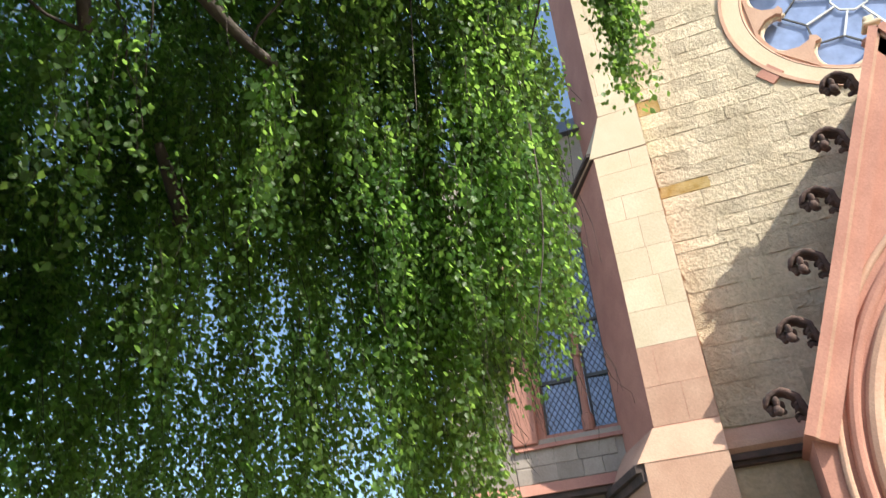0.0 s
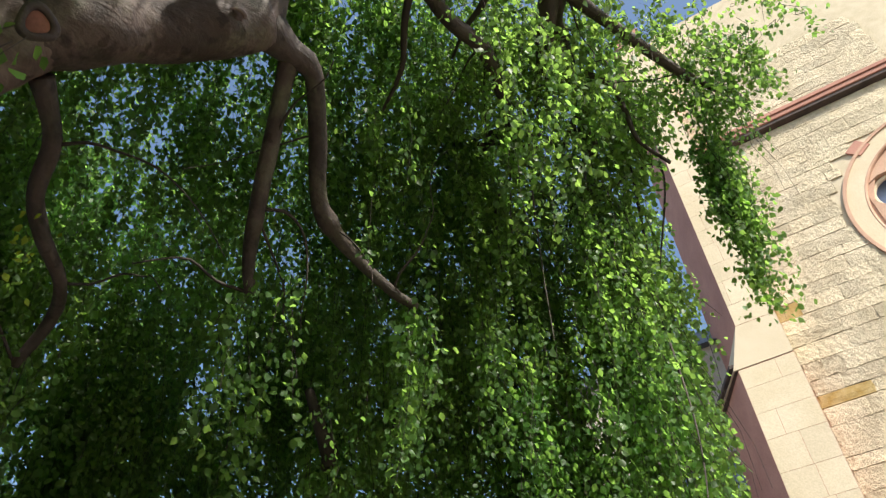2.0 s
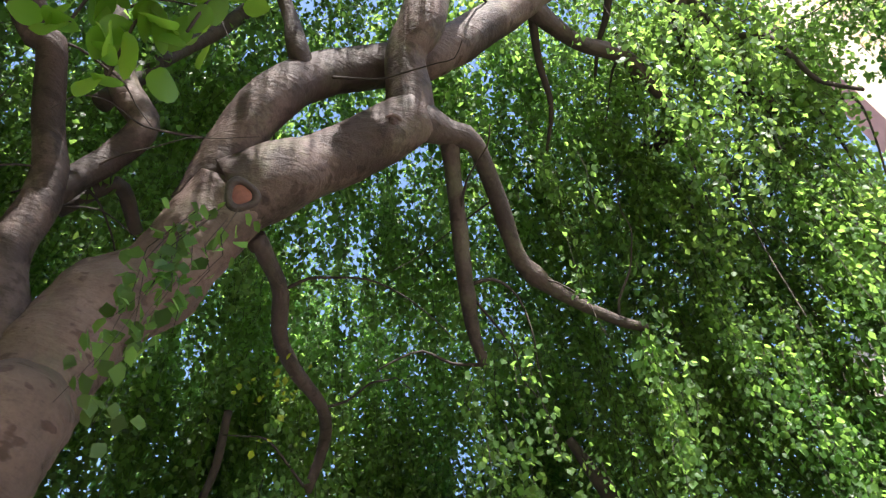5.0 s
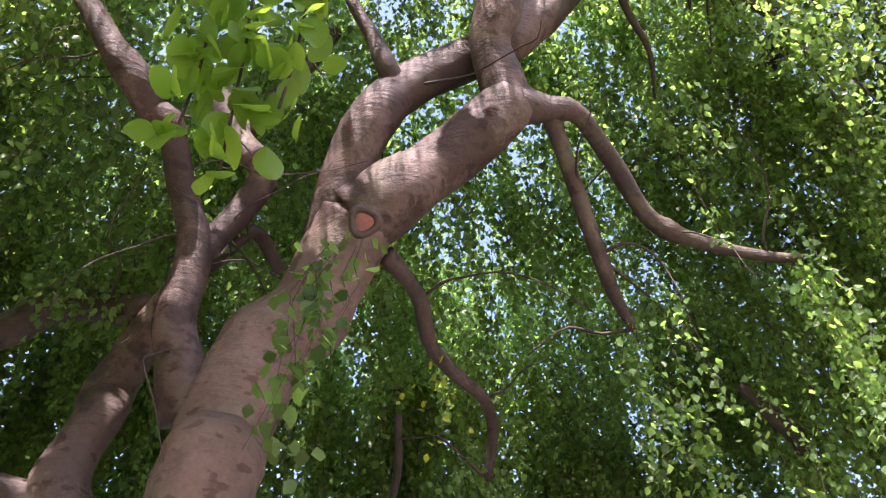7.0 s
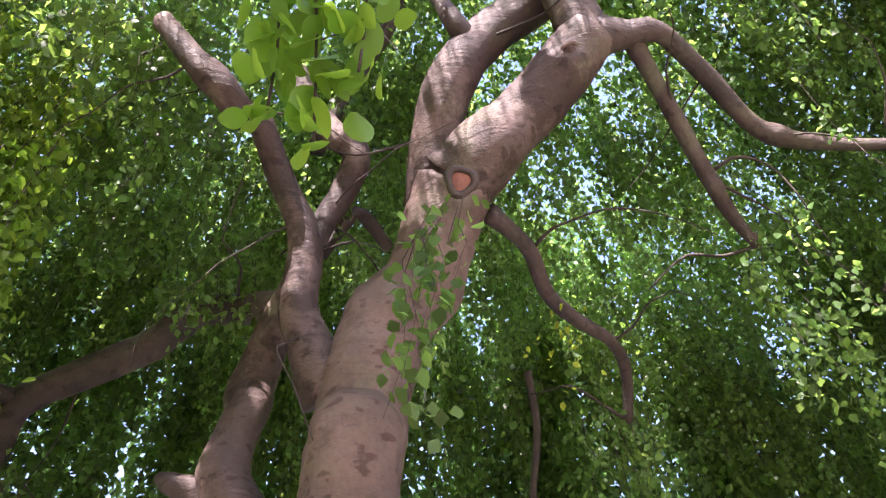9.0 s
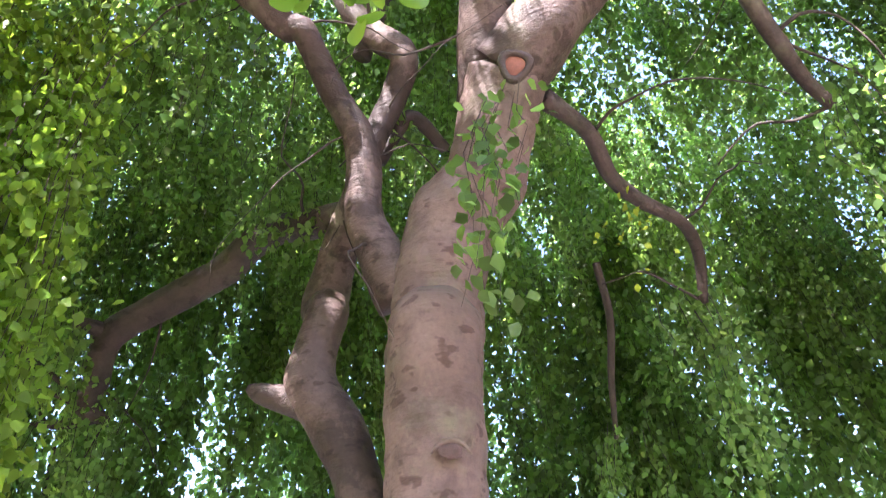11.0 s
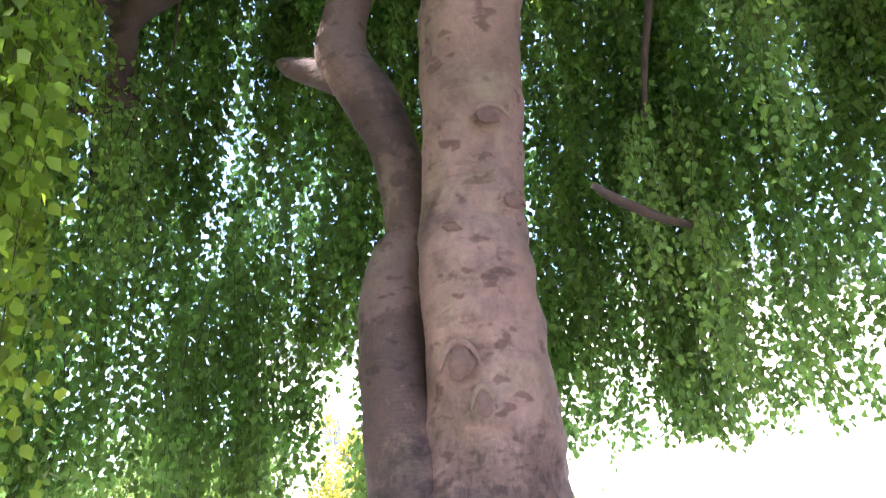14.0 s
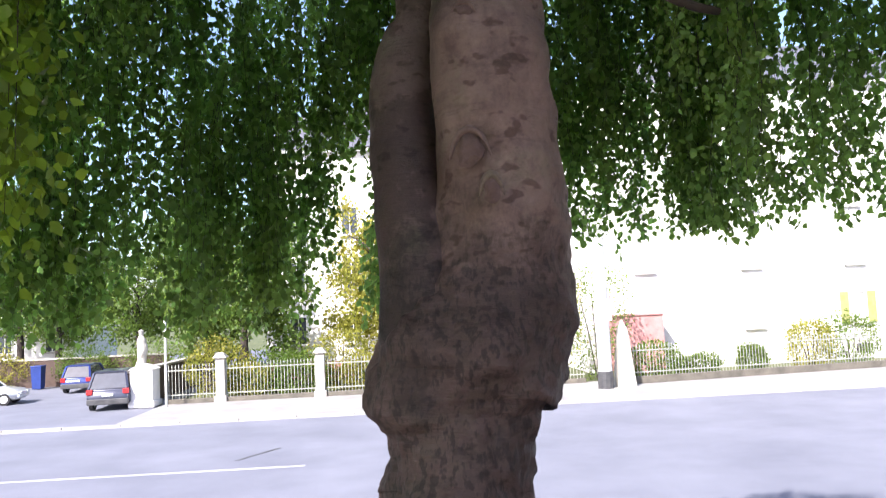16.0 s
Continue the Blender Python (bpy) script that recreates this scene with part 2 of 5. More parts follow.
def box(x0, y0, z0, x1, y1, z1, bevel=0.0):
    bm = bmesh.new()
    bmesh.ops.create_cube(bm, size=1)
    for v in bm.verts:
        v.co = Vector(((x0 + x1) / 2 + v.co.x * (x1 - x0), (y0 + y1) / 2 + v.co.y * (y1 - y0), (z0 + z1) / 2 + v.co.z * (z1 - z0)))
    if bevel:
        bmesh.ops.bevel(bm, geom=bm.edges[:], offset=bevel, segments=2, affect="EDGES", profile=0.6)
    return bm


def prism(points, z0, z1, top=None):
    """An upright prism over a plan outline; top: the outline at the upper end if it differs."""
    bm = bmesh.new()
    a = [bm.verts.new((x, y, z0)) for x, y in points]
    b = [bm.verts.new((x, y, z1)) for x, y in (top or points)]
    n = len(a)
    bm.faces.new(a[::-1])
    bm.faces.new(b)
    for i in range(n):
        bm.faces.new((a[i], a[(i + 1) % n], b[(i + 1) % n], b[i]))
    bmesh.ops.recalc_face_normals(bm, faces=bm.faces)
    return bm


def slab_yz(outline, x0, x1):
    """A slab with an outline in the y-z plane, from x0 to x1."""
    bm = bmesh.new()
    a = [bm.verts.new((x0, y, z)) for y, z in outline]
    b = [bm.verts.new((x1, y, z)) for y, z in outline]
    n = len(a)
    bm.faces.new(a)
    bm.faces.new(b[::-1])
    for i in range(n):
        bm.faces.new((a[i], b[i], b[(i + 1) % n], a[(i + 1) % n]))
    bmesh.ops.recalc_face_normals(bm, faces=bm.faces)
    return bm


def joined(*bms):
    out = bmesh.new()
    for bm in bms:
        me = bpy.data.meshes.new("tmp")
        bm.to_mesh(me)
        bm.free()
        out.from_mesh(me)
        bpy.data.meshes.remove(me)
    return out


def smooth(ob):
    for p in ob.data.polygons:
        p.use_smooth = True
    return ob


def catmull(rows, step):
    """Rows of numbers resampled along a smooth curve through them."""
    p = np.array(rows, float)
    p = np.vstack([2 * p[0] - p[1], p, 2 * p[-1] - p[-2]])
    out = []
    for i in range(1, len(p) - 2):
        n = max(2, int(np.linalg.norm(p[i + 1][:3] - p[i][:3]) / step))
        for k in range(n):
            t = k / n
            out.append(0.5 * (2 * p[i] + (p[i + 1] - p[i - 1]) * t + (2 * p[i - 1] - 5 * p[i] + 4 * p[i + 1] - p[i + 2]) * t * t
                              + (3 * p[i] - p[i - 1] - 3 * p[i + 1] + p[i + 2]) * t ** 3))
    out.append(p[-2])
    return np.array(out)


def tube(rows, sides=16, step=0.05, rough=0.04, knots=(), rounded=True, wrinkled=0.0):
    """A limb: rows of x, y, z, radius; uneven by noise, with knots (place, reach, height)."""
    c = catmull(rows, step)
    bm = bmesh.new()
    rings, up = [], None
    for i, (x, y, z, r) in enumerate(c):
        d = Vector(c[min(i + 1, len(c) - 1)][:3] - c[max(i - 1, 0)][:3]).normalized()
        up = Vector((0.2, -0.9, 0.1)) if up is None else up
        u = (up - d * up.dot(d)).normalized()
        up, v = u, d.cross(u)
        ring = []
        for k in range(sides):
            a = 2 * math.pi * k / sides
            n = u * math.cos(a) + v * math.sin(a)
            q = Vector((x, y, z)) + n * r
            s = r * rough * (noise.noise(q * 5.0) * 1.4 + noise.noise(q * 14.0) * 0.6)
            if z < wrinkled:
                k2 = min(1.0, (wrinkled - z) * 2.5)
                s += k2 * (0.02 * abs(noise.noise(q * 9.0)) + 0.02 * abs(noise.noise(Vector((q.x * 26, q.y * 26, q.z * 15)))) - 0.01)
            for place, reach, height in knots:
                e = (q - Vector(place)).length / reach
                if e < 1:
                    s += height * (1 - e * e) ** 2
            ring.append(bm.verts.new(q + n * s))
        rings.append(ring)
    for a, b in zip(rings, rings[1:]):
        for k in range(sides):
            bm.faces.new((a[k], a[(k + 1) % sides], b[(k + 1) % sides], b[k]))
    bm.faces.new(rings[0][::-1])
    if rounded:
        x, y, z, r = c[-1]
        tip = bm.verts.new(Vector((x, y, z)) + d * r * 0.5)
        for k in range(sides):
            bm.faces.new((rings[-1][k], rings[-1][(k + 1) % sides], tip))
    else:
        bm.faces.new(rings[-1])
    return bm


def mesh_of(name, verts, faces, mat, parent=None, label=""):
    me = bpy.data.meshes.new(name)
    me.from_pydata(verts, [], faces)
    me.update()
    me.materials.append(mat)
    ob = new(name, me)
    if parent:
        ob.parent = parent
    if label:
        ob["label"] = label
    return ob

# ---- ground and street ----
ROAD_Z = -2.8
STREET = Matrix.Translation((0, 32.2, ROAD_Z)) @ Matrix.Rotation(radians(6.2), 4, "Z")
bm = bmesh.new()
bmesh.ops.create_grid(bm, x_segments=60, y_segments=60, size=2500)
for v in bm.verts:
    v.co.z = ROAD_Z - 0.03
tagged(link_mesh("ground", bm, GRASSY), "dry grassy ground reaching to the horizon", "ground", kind="structure")
# out of view; its pale colour is picked to reflect light up into the crown
terrace = prism([(-40, -40), (12.5, -40), (12.5, 1.5), (9, 5.2), (-40, 4.9)], ROAD_Z - 0.02, 0)
tagged(link_mesh("terrace_ground", terrace, EARTH), "unseen raised churchyard ground, coloured pale to bounce light into the leaves", "ground", kind="structure")


def street(name, bm, mat, label, category, kind="structure"):
    ob = link_mesh(name, bm, mat)
    ob.matrix_world = STREET
    return tagged(ob, label, category, kind=kind)


street("road", box(-220, -22.5, -0.1, 220, -0.2, 0.0), ASPHALT, "wide pale grey asphalt road in sun", "road")
street("pavement", box(-16, 0.0, -0.1, 220, 7.0, 0.1), PAVING, "pale paved sidewalk along the road", "pavement")
street("side_street", box(-60, 0.0, -0.1, -16, 60, 0.06), ASPHALT, "narrow asphalt side street between garden walls", "road")

# ---- the weeping beech ----
BOUGHS = {
    'stem': [(-0.17, 2.74, 0.76, 0.28), (-0.15, 2.78, 0.90, 0.28), (-0.13, 2.82, 1.12, 0.285), (-0.13, 2.84, 1.28, 0.345), (-0.05, 2.88, 1.47, 0.345), (0.0, 2.89, 1.64, 0.315), (0.03, 2.88, 1.83, 0.27), (0.06, 2.84, 2.02, 0.252), (0.05, 2.80, 2.21, 0.230), (0.03, 2.73, 2.52, 0.218), (0.04, 2.76, 2.71, 0.208), (0.07, 2.64, 3.15, 0.202), (0.09, 2.48, 3.59, 0.197), (0.08, 2.69, 3.44, 0.198), (0.12, 2.60, 3.83, 0.211), (0.20, 2.48, 4.14, 0.212), (0.38, 2.35, 4.35, 0.201), (0.46, 2.15, 4.53, 0.184), (0.53, 1.98, 4.68, 0.192)],
    'limb_a': [(0.53, 1.98, 4.68, 0.192), (0.71, 1.80, 4.80, 0.169), (0.81, 1.74, 4.87, 0.151), (1.05, 1.51, 5.06, 0.150), (1.16, 1.37, 5.16, 0.138)],
    'limb_c': [(1.16, 1.42, 5.13, 0.131), (1.00, 1.23, 5.38, 0.111), (1.00, 1.08, 5.49, 0.118), (0.99, 0.95, 5.74, 0.111), (1.00, 0.66, 6.22, 0.096)],
    'branch_arch': [(1.17, 1.39, 5.14, 0.117), (1.34, 1.37, 5.15, 0.081), (1.49, 1.35, 5.16, 0.063), (1.78, 1.54, 5.12, 0.065), (2.03, 1.72, 5.00, 0.060), (2.23, 1.79, 4.97, 0.059), (2.54, 1.80, 4.95, 0.047), (2.81, 1.75, 4.90, 0.041), (2.96, 1.69, 4.87, 0.035)],
    'branch_two': [(1.37, 1.40, 5.13, 0.053), (1.48, 1.53, 5.08, 0.048), (1.65, 1.73, 5.01, 0.058), (1.86, 1.98, 4.86, 0.057), (2.04, 2.17, 4.75, 0.048), (2.17, 2.26, 4.65, 0.039)],
    'limb_b': [(0.44, 2.13, 4.68, 0.154), (0.44, 1.85, 4.92, 0.131), (0.50, 1.65, 5.10, 0.124), (0.64, 1.54, 5.31, 0.120), (0.91, 1.40, 5.49, 0.115), (1.14, 1.23, 5.57, 0.123), (1.45, 0.94, 5.94, 0.112), (1.71, 0.65, 6.34, 0.104), (2.05, 0.35, 6.68, 0.096)],
    'branch_d': [(1.60, 0.82, 6.14, 0.071), (1.79, 0.84, 6.12, 0.058), (2.03, 0.84, 6.13, 0.051), (2.32, 0.77, 6.18, 0.053), (2.61, 0.80, 6.13, 0.042), (2.88, 0.87, 6.07, 0.028)],
    'branch_e1': [(1.90, 0.45, 6.42, 0.091), (2.38, 0.22, 6.68, 0.098), (2.69, 0.36, 6.74, 0.072), (3.25, 0.44, 6.77, 0.056), (3.58, 0.53, 6.78, 0.051), (4.03, 0.68, 6.55, 0.035)],
    'branch_e2': [(2.39, 0.21, 6.67, 0.061), (2.69, 0.10, 6.65, 0.046), (3.08, -0.07, 6.66, 0.043), (3.50, -0.27, 6.63, 0.036), (3.75, -0.46, 6.56, 0.023)],
    'branch_e3': [(2.41, 0.25, 6.66, 0.070), (2.62, 0.40, 6.60, 0.070), (2.93, 0.60, 6.47, 0.042)],
    'branch_e4': [(3.13, 0.41, 6.79, 0.03), (3.3, 0.21, 6.63, 0.025), (3.46, 0.19, 6.44, 0.021), (3.6, 0.19, 6.25, 0.017), (3.76, 0.06, 6.06, 0.012)],
    'branch_e5': [(3.49, 0.52, 6.78, 0.03), (3.58, 0.74, 6.58, 0.023), (3.66, 0.88, 6.39, 0.017), (3.78, 0.99, 6.17, 0.01)],
    'branch_d2': [(1.64, 0.83, 6.15, 0.03), (1.87, 1.06, 6.08, 0.023), (2.09, 1.23, 6.0, 0.017), (2.24, 1.48, 5.91, 0.01)],
    'branch_e6': [(3.85, 0.63, 6.63, 0.036), (4.09, 0.82, 6.21, 0.027), (4.27, 0.87, 5.82, 0.019), (4.51, 0.89, 5.31, 0.01)],
    'branch_e7': [(2.02, 0.42, 6.49, 0.03), (2.17, 0.67, 6.39, 0.023), (2.22, 0.82, 6.34, 0.016), (2.32, 0.99, 6.25, 0.009)],
    'stub_two': [(0.58, 1.52, 5.27, 0.068), (0.50, 1.44, 5.32, 0.056), (0.42, 1.39, 5.46, 0.039), (0.29, 1.31, 5.61, 0.034), (0.19, 1.22, 5.86, 0.029)],
    'branch_three': [(0.69, 2.07, 4.59, 0.055), (0.80, 2.15, 4.57, 0.048), (0.93, 2.28, 4.55, 0.055), (1.05, 2.51, 4.50, 0.055), (1.23, 2.68, 4.48, 0.051), (1.48, 2.86, 4.48, 0.044), (1.64, 3.13, 4.49, 0.044), (1.68, 3.38, 4.32, 0.035)],
    'limb_e': [(-0.01, 2.63, 3.90, 0.157), (-0.12, 2.54, 4.08, 0.119), (-0.20, 2.46, 4.30, 0.095), (-0.19, 2.35, 4.54, 0.087), (-0.22, 2.26, 4.67, 0.080), (-0.31, 2.14, 4.81, 0.069), (-0.44, 1.88, 5.00, 0.067), (-0.51, 1.89, 5.03, 0.068), (-0.67, 1.75, 5.14, 0.084), (-0.77, 1.69, 5.21, 0.067), (-0.96, 1.60, 5.44, 0.054)],
    'limb_f': [(-0.18, 2.34, 4.57, 0.070), (-0.11, 2.29, 4.72, 0.066), (-0.02, 2.22, 4.89, 0.071), (0.04, 2.08, 5.04, 0.075), (-0.11, 2.06, 5.22, 0.075), (-0.23, 1.99, 5.37, 0.064), (-0.32, 1.91, 5.63, 0.053)],
    'branch_f2': [(-0.13, 2.48, 4.69, 0.044), (0.05, 2.37, 4.90, 0.042), (0.23, 2.57, 4.87, 0.034)],
    'branch_f3': [(-0.19, 2.20, 5.23, 0.054), (-0.02, 2.05, 5.69, 0.044), (0.15, 1.95, 6.09, 0.047), (0.26, 1.83, 6.37, 0.049)],
    'second_stem': [(-0.19, 2.86, 1.12, 0.2), (-0.22, 2.82, 1.35, 0.215), (-0.235, 2.80, 1.58, 0.185), (-0.27, 2.82, 1.80, 0.152), (-0.30, 2.88, 2.02, 0.14), (-0.315, 2.95, 2.30, 0.143), (-0.30, 2.98, 2.52, 0.146), (-0.265, 3.0, 2.66, 0.136), (-0.235, 3.03, 2.78, 0.108), (-0.24, 3.02, 2.95, 0.108), (-0.29, 3.01, 3.25, 0.111), (-0.38, 2.98, 3.46, 0.127), (-0.49, 2.94, 3.64, 0.119), (-0.48, 2.93, 3.83, 0.106), (-0.42, 2.90, 4.07, 0.104), (-0.47, 3.03, 4.15, 0.123), (-0.40, 2.92, 4.37, 0.106), (-0.31, 2.70, 4.47, 0.089), (-0.23, 2.48, 4.48, 0.071)],
    'stub_elbow': [(-0.42, 2.97, 3.53, 0.1), (-0.53, 2.97, 3.58, 0.085), (-0.65, 2.97, 3.62, 0.062), (-0.74, 2.96, 3.65, 0.048), (-0.79, 2.96, 3.68, 0.022)],
    'branch_g': [(-0.31, 2.71, 4.53, 0.090), (-0.54, 2.89, 4.67, 0.086), (-0.86, 3.17, 4.89, 0.094), (-1.18, 3.41, 4.83, 0.098), (-1.58, 3.60, 4.75, 0.095), (-1.87, 3.68, 4.64, 0.093), (-1.97, 3.77, 4.54, 0.086), (-2.03, 3.91, 4.40, 0.079), (-2.09, 3.96, 4.27, 0.059), (-1.97, 4.05, 4.23, 0.035)],
    'stub_g': [(-1.91, 3.68, 4.62, 0.058), (-2.05, 3.54, 4.61, 0.042)],
    'branch_far': [(0.77, 3.98, 3.39, 0.020), (0.87, 3.99, 3.31, 0.033), (1.03, 4.08, 3.26, 0.041), (1.20, 4.16, 3.21, 0.035), (1.37, 4.23, 3.19, 0.028)],
    'twig_h': [(1.20, 3.64, 4.90, 0.027), (1.26, 3.86, 4.60, 0.025), (1.23, 4.09, 4.27, 0.023), (1.22, 4.27, 3.96, 0.015)],
    'branch_i': [(3.07, 2.58, 4.71, 0.030), (3.23, 2.59, 4.52, 0.045), (3.35, 2.59, 4.38, 0.057), (3.37, 2.64, 4.30, 0.027)],
}
TREE_AT = Vector((0.15, 2.75, 0))
tree = empty("weeping_beech", Matrix.Translation(TREE_AT), "old weeping beech, smooth grey bark, hanging curtains of green leaves", "tree")
INTO_TREE = Matrix.Translation(-TREE_AT)
KNOTS = [((-0.05, 2.42, 2.62), 0.12, 0.02), ((0.16, 2.40, 3.05), 0.1, 0.018), ((0.20, 2.52, 2.75), 0.1, 0.02), ((-0.03, 2.4, 2.12), 0.16, 0.03),
         ((-0.42, 2.66, 1.25), 0.22, 0.03), ((0.3, 2.65, 1.55), 0.25, 0.02), ((0.24, 2.7, 1.12), 0.15, 0.04), ((0.05, 2.5, 1.45), 0.2, 0.03),
         ((-0.25, 2.55, 1.5), 0.18, 0.03), ((0.12, 2.48, 1.22), 0.14, 0.035), ((0.25, 2.55, 1.35), 0.1, 0.03)]


for key in ("branch_arch", "branch_two", "branch_three", "branch_far"):
    BOUGHS[key] = [(x, y, z, r * (1 - 0.22 * min(1, i / 2))) for i, (x, y, z, r) in enumerate(BOUGHS[key])]


def tree_part(name, bm, mat, label="", parent=None):
    ob = smooth(part(name, bm, mat, parent or tree, label))
    ob.data.transform(INTO_TREE)
    return ob


BRANCH_KNOTS = {"branch_arch": [((2.2, 1.76, 4.94), 0.11, 0.025), ((1.42, 1.34, 5.13), 0.1, 0.02)], "limb_a": [((1.02, 1.4, 4.93), 0.12, 0.03), ((1.0, 1.5, 5.18), 0.1, 0.02)], "branch_two": [((1.9, 2.0, 4.8), 0.08, 0.015)], "limb_e": [((-0.6, 1.75, 5.05), 0.12, 0.025)]}
stem_rows = [(-0.22, 2.78, -0.12, 0.46), (-0.2, 2.78, 0.25, 0.36)] + BOUGHS["stem"]
trunk = tree_part("trunk", tube(stem_rows, 96, 0.016, 0.08, KNOTS, True, 1.95), BARK, "stout grey trunk with a swollen wrinkled burr")
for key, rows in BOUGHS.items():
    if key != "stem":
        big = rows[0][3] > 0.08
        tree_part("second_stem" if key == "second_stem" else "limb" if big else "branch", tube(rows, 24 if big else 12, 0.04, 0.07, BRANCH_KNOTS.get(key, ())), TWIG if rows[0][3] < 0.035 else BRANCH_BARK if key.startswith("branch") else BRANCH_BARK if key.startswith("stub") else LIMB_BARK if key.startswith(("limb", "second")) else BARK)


def ring_scar(place, facing, radius, thick, parent, label):
    """A healed branch scar: rolled lip of bark round a sunken face."""
    q = Vector(facing).to_track_quat("Z", "Y").to_matrix().to_4x4()
    m = Matrix.Translation(place) @ q
    lip = bmesh.new()
    rings = []
    for i in range(28):
        a = 2 * math.pi * i / 28
        wob = 1 + 0.1 * math.sin(3 * a + 1)
        ring = [lip.verts.new(m @ Vector(((radius + thick * math.cos(b)) * math.cos(a) * wob, (radius + thick * math.cos(b)) * math.sin(a) * wob, thick * math.sin(b)))) for b in np.linspace(0, 2 * math.pi, 9)[:-1]]
        rings.append(ring)
    for i in range(28):
        for k in range(8):
            lip.faces.new((rings[i][k], rings[(i + 1) % 28][k], rings[(i + 1) % 28][(k + 1) % 8], rings[i][(k + 1) % 8]))
    ob = tree_part("scar_lip", lip, BRANCH_BARK, label, parent)
    if thick > 0.015:
        face = bmesh.new()
        bmesh.ops.create_uvsphere(face, u_segments=20, v_segments=10, radius=1)
        for v in face.verts:
            v.co = m @ Vector((v.co.x * radius, v.co.y * radius, v.co.z * radius * 0.2 - thick * 0.3))
        tree_part("scar", face, SCAR, "reddish sawn branch scar", parent)
    return ob


ring_scar((0.49, 1.66, 4.27), (-0.1, -1.0, -0.75), 0.055, 0.017, trunk, "rolled bark lip")

EYE = surface("branch_eye", (0.075, 0.045, 0.042), (0.17, 0.11, 0.1), 0.85, 50, 9, 0.7, 0.015)


def branch_eye(place, facing, wide, tall, seed):
    """A healed branch eye: a dark puckered hollow under a low brow of bark."""
    q = Vector(facing).to_track_quat("Z", "Y").to_matrix().to_4x4()
    m = Matrix.Translation(Vector(place) - Vector(facing).normalized() * 0.012) @ q
    eye = bmesh.new()
    bmesh.ops.create_uvsphere(eye, u_segments=28, v_segments=12, radius=1)
    for v in eye.verts:
        a = math.atan2(v.co.y, v.co.x)
        ragged = 1 + 0.3 * noise.noise((math.cos(a) * 1.6 + seed, math.sin(a) * 1.6, seed * 0.7)) + 0.18 * noise.noise((math.cos(a) * 4.5, math.sin(a) * 4.5 + seed, 0.3))
        pucker = 0.004 * math.sin(14 * math.hypot(v.co.x, v.co.y))
        v.co = m @ Vector((v.co.x * wide * ragged, v.co.y * tall * ragged, v.co.z * 0.022 + pucker))
    tree_part("branch_eye", eye, EYE, "dark healed branch eye", trunk)
    brow = [(-wide * 1.5, -tall * 0.4, 0.0, 0.004), (-wide * 0.9, tall * 0.8, 0.004, 0.011), (0, tall * 1.25, 0.006, 0.014), (wide * 0.9, tall * 0.8, 0.004, 0.011), (wide * 1.5, -tall * 0.4, 0.0, 0.004)]
    tree_part("brow", tube([(*(m @ Vector(p[:3])), p[3]) for p in brow], 8, 0.02, 0.1), BARK, "", trunk)


for i, (place, facing, wide, tall) in enumerate((((0.13, 2.44, 3.02), (0.15, -1, -0.1), 0.05, 0.03), ((0.2, 2.6, 2.74), (0.7, -0.7, -0.1), 0.05, 0.03), ((-0.05, 2.53, 2.62), (-0.3, -1, 0), 0.03, 0.026),
                                                 ((-0.05, 2.555, 2.13), (-0.25, -1, -0.1), 0.05, 0.06), ((0.02, 2.50, 1.98), (-0.1, -1, 0), 0.028, 0.045), ((1.03, 1.38, 4.96), (0.25, -0.7, -0.8), 0.035, 0.03),
                                                 ((0.06, 2.44, 3.3), (-0.1, -1, -0.2), 0.05, 0.014), ((0.23, 2.58, 3.35), (0.9, -0.6, -0.1), 0.02, 0.045), ((-0.02, 2.56, 2.38), (-0.2, -1, 0), 0.045, 0.03),
                                                 ((0.1, 2.42, 3.78), (0.0, -1, -0.3), 0.05, 0.025))):
    branch_eye(place, facing, wide, tall, 1.7 * i)
# arched folds of bark over old wounds
for rows in ([(-0.16, 2.685, 2.303, 0.004), (-0.082, 2.59, 2.33, 0.011), (-0.0, 2.551, 2.354, 0.011), (0.109, 2.552, 2.371, 0.004)],
             [(-0.166, 2.668, 2.594, 0.004), (-0.088, 2.565, 2.582, 0.011), (0.011, 2.528, 2.57, 0.004)]):
    tree_part("bark_fold", tube(rows, 8, 0.015, 0.15), BARK, "", trunk)

# ---- leaves ----
rng = np.random.default_rng(7)
SHAPE = np.array([(0, 0, 0), (0.32, 0.22, 0.07), (0.36, 0.6, 0.05), (0, 1, -0.08), (-0.4, 0.44, 0.06)])


